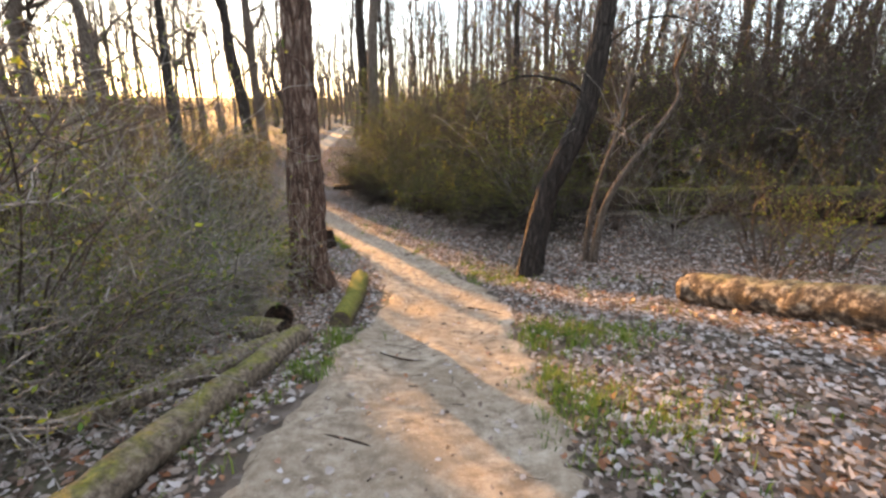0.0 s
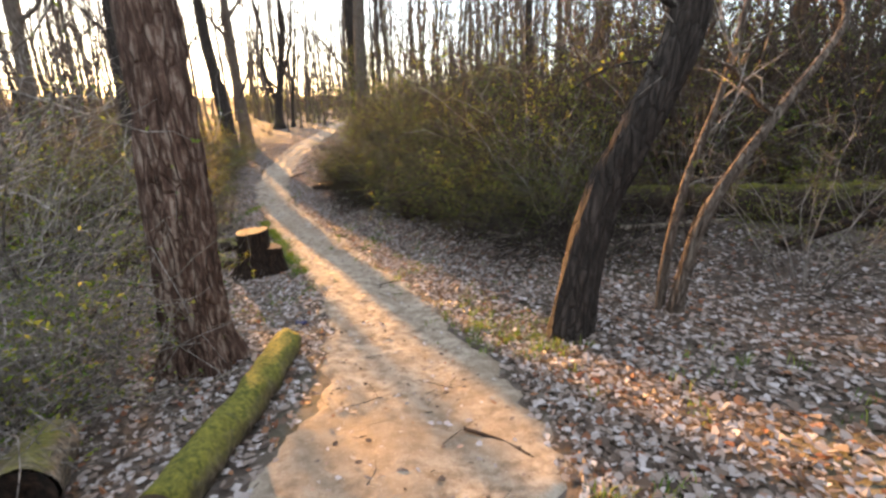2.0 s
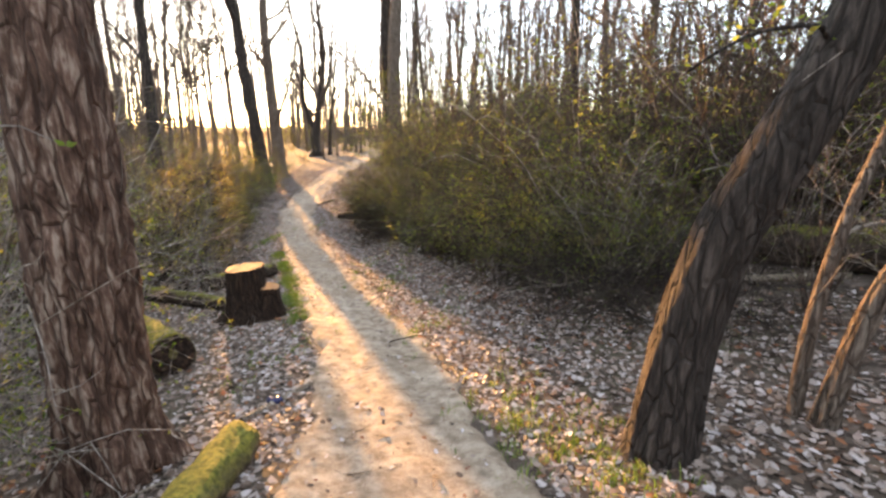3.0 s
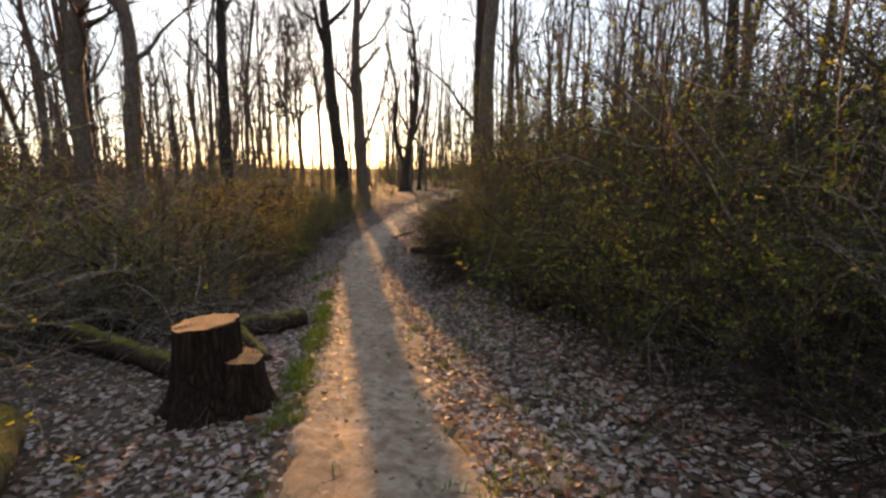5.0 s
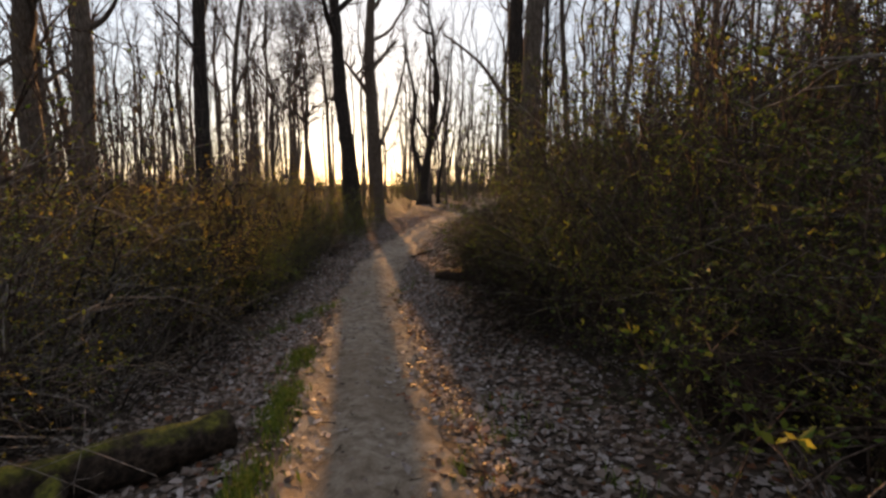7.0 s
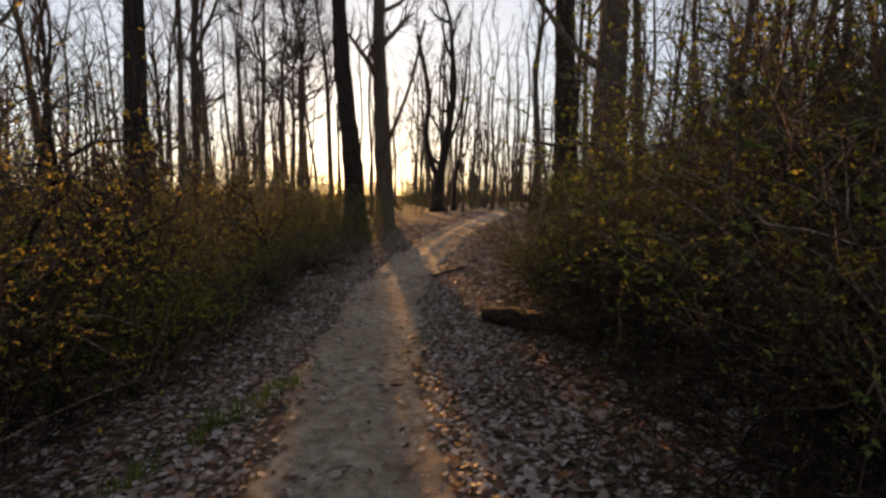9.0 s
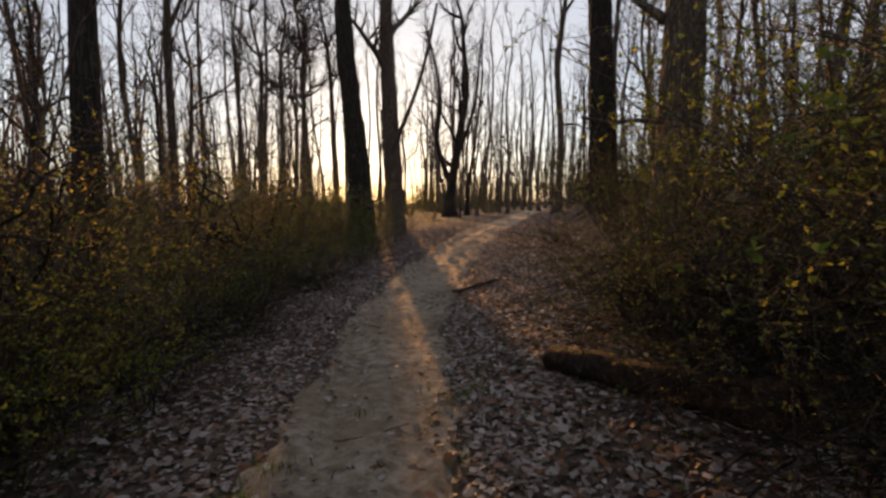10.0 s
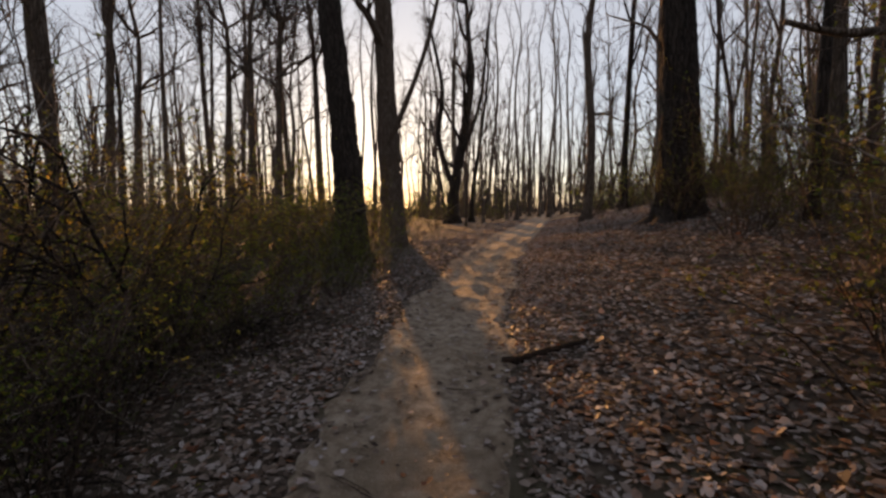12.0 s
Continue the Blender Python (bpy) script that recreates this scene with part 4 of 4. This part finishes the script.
fallen_log("log", "thick dark log lying end-on to the trail", (-3.2, 8.45), (-3.8, 7.2), .13, .14, LOG_DARK, WOOD_OLD, 8, sink=.1)
fallen_log("branch", "crooked fallen branch propped on a log", (-2.66, 6.95), (-3.55, 7.6), .045, .07, LOG_DARK, WOOD_OLD, 9, rise=.1)
fallen_log("log", "thick log with flaking bark on the leaf litter", (3.0, .35), (4.4, -2.7), .17, .19, LOG_FLAKY, WOOD_OLD, 10, sink=.15)
fallen_log("log", "large dark rotting trunk with moss below the brush", (3.6, 6.5), (9.0, 1.9), .24, .32, LOG_DARK, LOG_ROT, 11, sink=.1)
fallen_log("branch", "pale barkless branch lying on the ground", (2.9, 5.6), (4.5, 5.0), .05, .035, BARK_PALE, WOOD_OLD, 12, rise=.1)
fallen_log("branch", "dark forked branch leaning on the rotting trunk", (4.6, 4.0), (6.1, 3.6), .05, .07, LOG_ROT, WOOD_OLD, 13, rise=.6)
fallen_log("log", "dark rotten log end under the brush", (-.2, 8.85), (.9, 9.5), .25, .22, LOG_ROT, LOG_ROT, 14, sink=.15)
fallen_log("log", "dark rotten log end under the brush", (.28, 8.4), (1.5, 8.9), .2, .2, LOG_ROT, LOG_ROT, 15, sink=.2)
fallen_log("log", "dark rotting log lying across the bank", (-3.7, 14.65), (-2.5, 13.55), .1, .13, LOG_ROT, LOG_ROT, 16, sink=.2)
fallen_log("branch", "weathered grey stick lying by the trail", (-1.05, 3.05), (-.75, 3.75), .03, .02, BARK_PALE, WOOD_OLD, 17)
fallen_log("branch", "dark root showing in the leaf litter", (-5.6, 18.0), (-4.9, 18.1), .035, .03, LOG_ROT, WOOD_OLD, 18)

for k, (p0, p1, r0) in enumerate([((-2.1, 1.75), (-1.25, 2.0), .012), ((-1.3, 2.0), (-.95, 2.5), .012), ((-1.95, 1.6), (-1.6, 2.15), .01), ((-2.3, 2.0), (-1.2, 1.75), .009),
                                  ((.35, -.75), (-.15, -.5), .01), ((-.45, -1.9), (.1, -2.15), .008), ((.75, 1.2), (1.2, .75), .012), ((-1.5, 8.6), (-2.1, 9.0), .01), ((-3.9, 13.2), (-4.6, 13.0), .01), ((-.3, 4.9), (.3, 5.2), .009)]):
    fallen_log("stick", "thin bare grey stick lying on the ground", p0, p1, r0, r0 * .6, BARK_PALE if k < 4 else LOG_ROT, WOOD_OLD, 30 + k, bend=.05, sink=-.6)


def stump(at):
    """A stump sawn at two heights, with spreading roots."""
    z = level(*at) - .06
    root = thing("stump", "broad tree stump sawn at two heights beside the trail", "stump", "", (*at, z))
    for cx, cy, h, r, tilt, name in ((0, 0, .79, .225, .1, "main_stem"), (.26, .05, .53, .14, -.12, "side_stem")):
        s, n = Soup(), 26
        line = [(cx, cy, h * i / n) for i in range(n + 1)]
        rad = [r * (1 + 1.0 * math.exp(-q[2] / .2) + .12 * math.exp(-q[2] / .5)) for q in line]
        vs = s.tube(line, rad, 40, False, lambda p, w, t: 1 + .16 * math.exp(-p.z / .25) * math.cos(5 * math.atan2(w.y, w.x) + 1) + .09 * noise.noise(Vector((w.x * 3, w.y * 3, p.z * .9 + cx)))
                    + .05 * noise.noise(Vector((w.x * 9, w.y * 9, p.z * 2))))
        for k in range(40):
            i = len(s.v) - 40 + k
            q = s.v[i]
            s.v[i] = (q[0], q[1], q[2] + (q[0] - cx) * tilt + .015 * noise.noise(Vector(q) * 9))
        part(name, s, BARK_STUMP, root)
        e = Soup()
        rim = [Vector(s.v[len(s.v) - 40 + k]) for k in range(40)]
        mid = sum(rim, Vector()) / 40
        verts, faces = [mid], []
        for f in (.35, .7, 1.0):
            verts += [mid.lerp(q, f) + Vector((0, 0, .012 * noise.noise(q * 14 * f) + .003)) for q in rim]
        for k in range(40):
            j = (k + 1) % 40
            faces.append((0, 1 + k, 1 + j))
            for m in (0, 1):
                o = 1 + 40 * m
                faces.append((o + k, o + 40 + k, o + 40 + j, o + j))
        e.add(verts, faces)
        part("cut_top", e, WOOD_CUT, root, "orange-brown sawn wood")


stump((-2.34, 5.78))


def heaped(n, seed, lo, hi):
    """Spots on the ground beside the trail, thinning out away from it."""
    r = np.random.RandomState(seed)
    y = np.where(r.rand(n * 3) < .12, r.uniform(26, 40, n * 3), r.uniform(-5, 28, n * 3))
    d = (r.exponential(1.8, n * 3) + lo) * np.where(r.rand(n * 3) < .5, -1, 1)
    d = np.where((y < 9) & (r.rand(n * 3) < .35), r.uniform(.8, 7, n * 3), d)
    d = np.where((y > 11) & (r.rand(n * 3) < .3), r.uniform(.6, 6, n * 3), d)
    h = np.interp(y, HALF_Y, HALF_W)
    ok = (np.abs(d) < hi) & (np.abs(d) > h * r.uniform(.86, 1.2, n * 3))
    gx, gy = d + smooth(y, CEN_Y, CEN_X), y
    tuft = ((gx - 1.5) / .4) ** 2 + ((gy + .2) / .45) ** 2 < 1
    tuft |= ((gx - 1.27) / .25) ** 2 + ((gy + 1.5) / .5) ** 2 < 1
    edge = d + np.interp(y, HALF_Y, HALF_W)
    tuft |= (y > 6.6) & (y < 10.8) & (np.abs(edge + .1) < .12)
    ok &= ~(tuft & (r.rand(n * 3) < .7))
    ok &= ~((d > np.interp(y, [4.8, 6, 8, 16], [3.2, 2.7, 2.5, 2.6])) & (y > 4.8) & (y < 16.5) & (r.rand(n * 3) < .8))
    x, y = gx[ok][:n], gy[ok][:n]
    return x, y, r


def leaf_litter(name, label, x, y, r, size, lift=.0):
    """Curled dry leaves with lobes, six points each."""
    n = len(x)
    z = land(x, y) + ripple(x, y) + r.uniform(.003, .016, n) + lift
    L, a = r.uniform(*size, n), r.uniform(0, 2 * np.pi, n)
    W = L * r.uniform(.45, .8, n)
    shape = np.array([(-.5, 0), (-.2, .5), (.18, .42), (.5, 0), (.2, -.45), (-.18, -.5)])
    lx = shape[:, 0] * L[:, None] * r.uniform(.8, 1.2, (n, 6))
    ly = shape[:, 1] * W[:, None] * r.uniform(.55, 1.3, (n, 6))
    curl, roll = r.normal(.25, .4, n)[:, None], r.normal(0, .3, n)[:, None]
    lz = curl * (np.abs(ly) + .4 * np.abs(lx)) + roll * ly + r.normal(0, .25, n)[:, None] * lx
    ca, sa = np.cos(a)[:, None], np.sin(a)[:, None]
    v = np.stack([x[:, None] + lx * ca - ly * sa, y[:, None] + lx * sa + ly * ca, z[:, None] + np.abs(lz) + .003], -1).reshape(-1, 3)
    base = np.arange(n)[:, None] * 6
    f = np.concatenate([base + [0, 1, 2, 3], base + [0, 3, 4, 5]]).tolist()
    me = bpy.data.meshes.new(name)
    me.from_pydata(v[:, [0, 1, 2]].tolist(), [], f)
    me.materials.append(LITTER)
    tagged(new(name, me), label, "leaves", kind="stuff")


leaf_litter("leaf_litter", "dry brown and grey fallen leaves covering the ground", *heaped(185000, 3, .3, 5.4), (.03, .078))
_r = np.random.RandomState(8)
_y = _r.uniform(-4, 27, 3000)
_x = smooth(_y, CEN_Y, CEN_X) + _r.uniform(-.65, .65, 3000)
leaf_litter("path_leaves", "scattered dry leaves trodden on the path", _x, _y, _r, (.012, .055), .017)

_y = _r.uniform(6, 28, 1700)
_x = smooth(_y, CEN_Y, CEN_X) + np.sign(_r.rand(1700) - .5) * (.62 - np.abs(_r.normal(0, .22, 1700)))
leaf_litter("edge_leaves", "larger dry leaves blown onto the path", _x, _y, _r, (.03, .085), .018)


def grass(name, label, patches, seed):
    r, s = random.Random(seed), Soup()
    for x, y, rx, ry, n, h in patches:
        tufts = [(r.gauss(x, rx), r.gauss(y, ry)) for _ in range(max(3, n // 9))]
        for _ in range(n):
            tx, ty = r.choice(tufts)
            px, py = r.gauss(tx, .035), r.gauss(ty, .035)
            a, L = r.uniform(0, 2 * math.pi), h * r.uniform(.5, 1.3)
            o = Vector((px, py, level(px, py) - .005))
            d, w = Vector((math.cos(a), math.sin(a), 0)), Vector((-math.sin(a), math.cos(a), 0)) * r.uniform(.0025, .005)
            b = r.uniform(.15, .7)
            m, t = o + d * L * b * .35 + Vector((0, 0, L * .6)), o + d * L * b + Vector((0, 0, L * (1 - .4 * b)))
            s.add([o - w, o + w, m + w * .8, m - w * .8, t], [(0, 1, 2, 3), (3, 2, 4)])
    tagged(new(name, s.mesh(name, GRASS)), label, "grass", kind="stuff")


verge = [(float(smooth(y, CEN_Y, CEN_X) - np.interp(y, HALF_Y, HALF_W)) - .1, float(y), .05 + .05 * math.sin(9 * y) ** 2, .1, int(230 + 200 * math.sin(5 * y)), .085) for y in np.arange(5.6, 10.6, .22)]
grass("grass", "tufts of bright green grass at the path's edge", [
    (1.5, -.15, .22, .26, 1300, .1), (1.95, -.5, .28, .25, 700, .1), (1.25, -1.45, .15, .32, 700, .1), (1.35, -2.1, .22, .3, 550, .1), (1.95, -1.95, .2, .2, 300, .08),
    (-.66, -.9, .12, .15, 350, .1), (-.6, -.1, .12, .25, 450, .1), (-.9, -1.8, .1, .3, 200, .09), *verge,
    (-4.95, 11.9, .08, .6, 500, .12), (1.25, 2.9, .2, .3, 520, .09), (.95, 3.5, .2, .4, 420, .09), (1.55, 2.45, .12, .12, 260, .08), (.1, 5.6, .2, .7, 350, .09),
    (-.75, 7.4, .15, .5, 300, .09), (-1.5, 9.0, .15, .5, 260, .09), (-4.3, 14.6, .12, .4, 160, .09), (-1.3, 4.3, .2, .6, 200, .09), (2.4, 1.6, .5, .4, 150, .1)], 5)


def litter_sticks(name, label, n, seed):
    r, s = random.Random(seed), Soup()
    for _ in range(n):
        y = r.uniform(-4, 27)
        x = float(smooth(y, CEN_Y, CEN_X)) + r.gauss(0, 1.7)
        a, L = r.uniform(0, 2 * math.pi), r.uniform(.08, .5)
        line = grow(r, (x, y, 0), (math.cos(a), math.sin(a), 0), L, 5, .16)
        lift = r.uniform(.008, .03)
        line = [Vector((p.x, p.y, level(p.x, p.y) + lift)) for p in line]
        s.tube(line, taper(6, r.uniform(.002, .006), .0015), 4)
    tagged(new(name, s.mesh(name, TWIG_BROWN)), label, "twigs", kind="stuff")


litter_sticks("fallen_twigs", "thin broken twigs scattered over the ground", 520, 6)


def crushed_can(at):
    """A small crumpled drinks can."""
    z = level(*at) + .034
    root = thing("can", "small crumpled dark blue can among dry leaves", "can", "", (*at, z))
    m, nt, sh = material("blue_paint")
    nt.links.new(ramp(nt, noise_tex(nt, coords(nt), 40), [(.4, (.012, .014, .05)), (.65, (.03, .035, .1))]), sh.inputs["Base Color"])
    sh.inputs["Roughness"].default_value, sh.inputs["Metallic"].default_value = .35, .4
    s = Soup()
    line = [(-.055 + .11 * i / 10, .01 * math.sin(i), .004 * math.cos(i * 1.7)) for i in range(11)]
    s.tube(line, [.026, .031, .032, .03, .027, .024, .027, .031, .032, .031, .026], 16, True, lambda p, w, t: 1 + .2 * noise.noise(Vector((p.x * 40, w.y * 2, w.z * 2))))
    part("body", s, m, root)


crushed_can((-.93, 3.35))
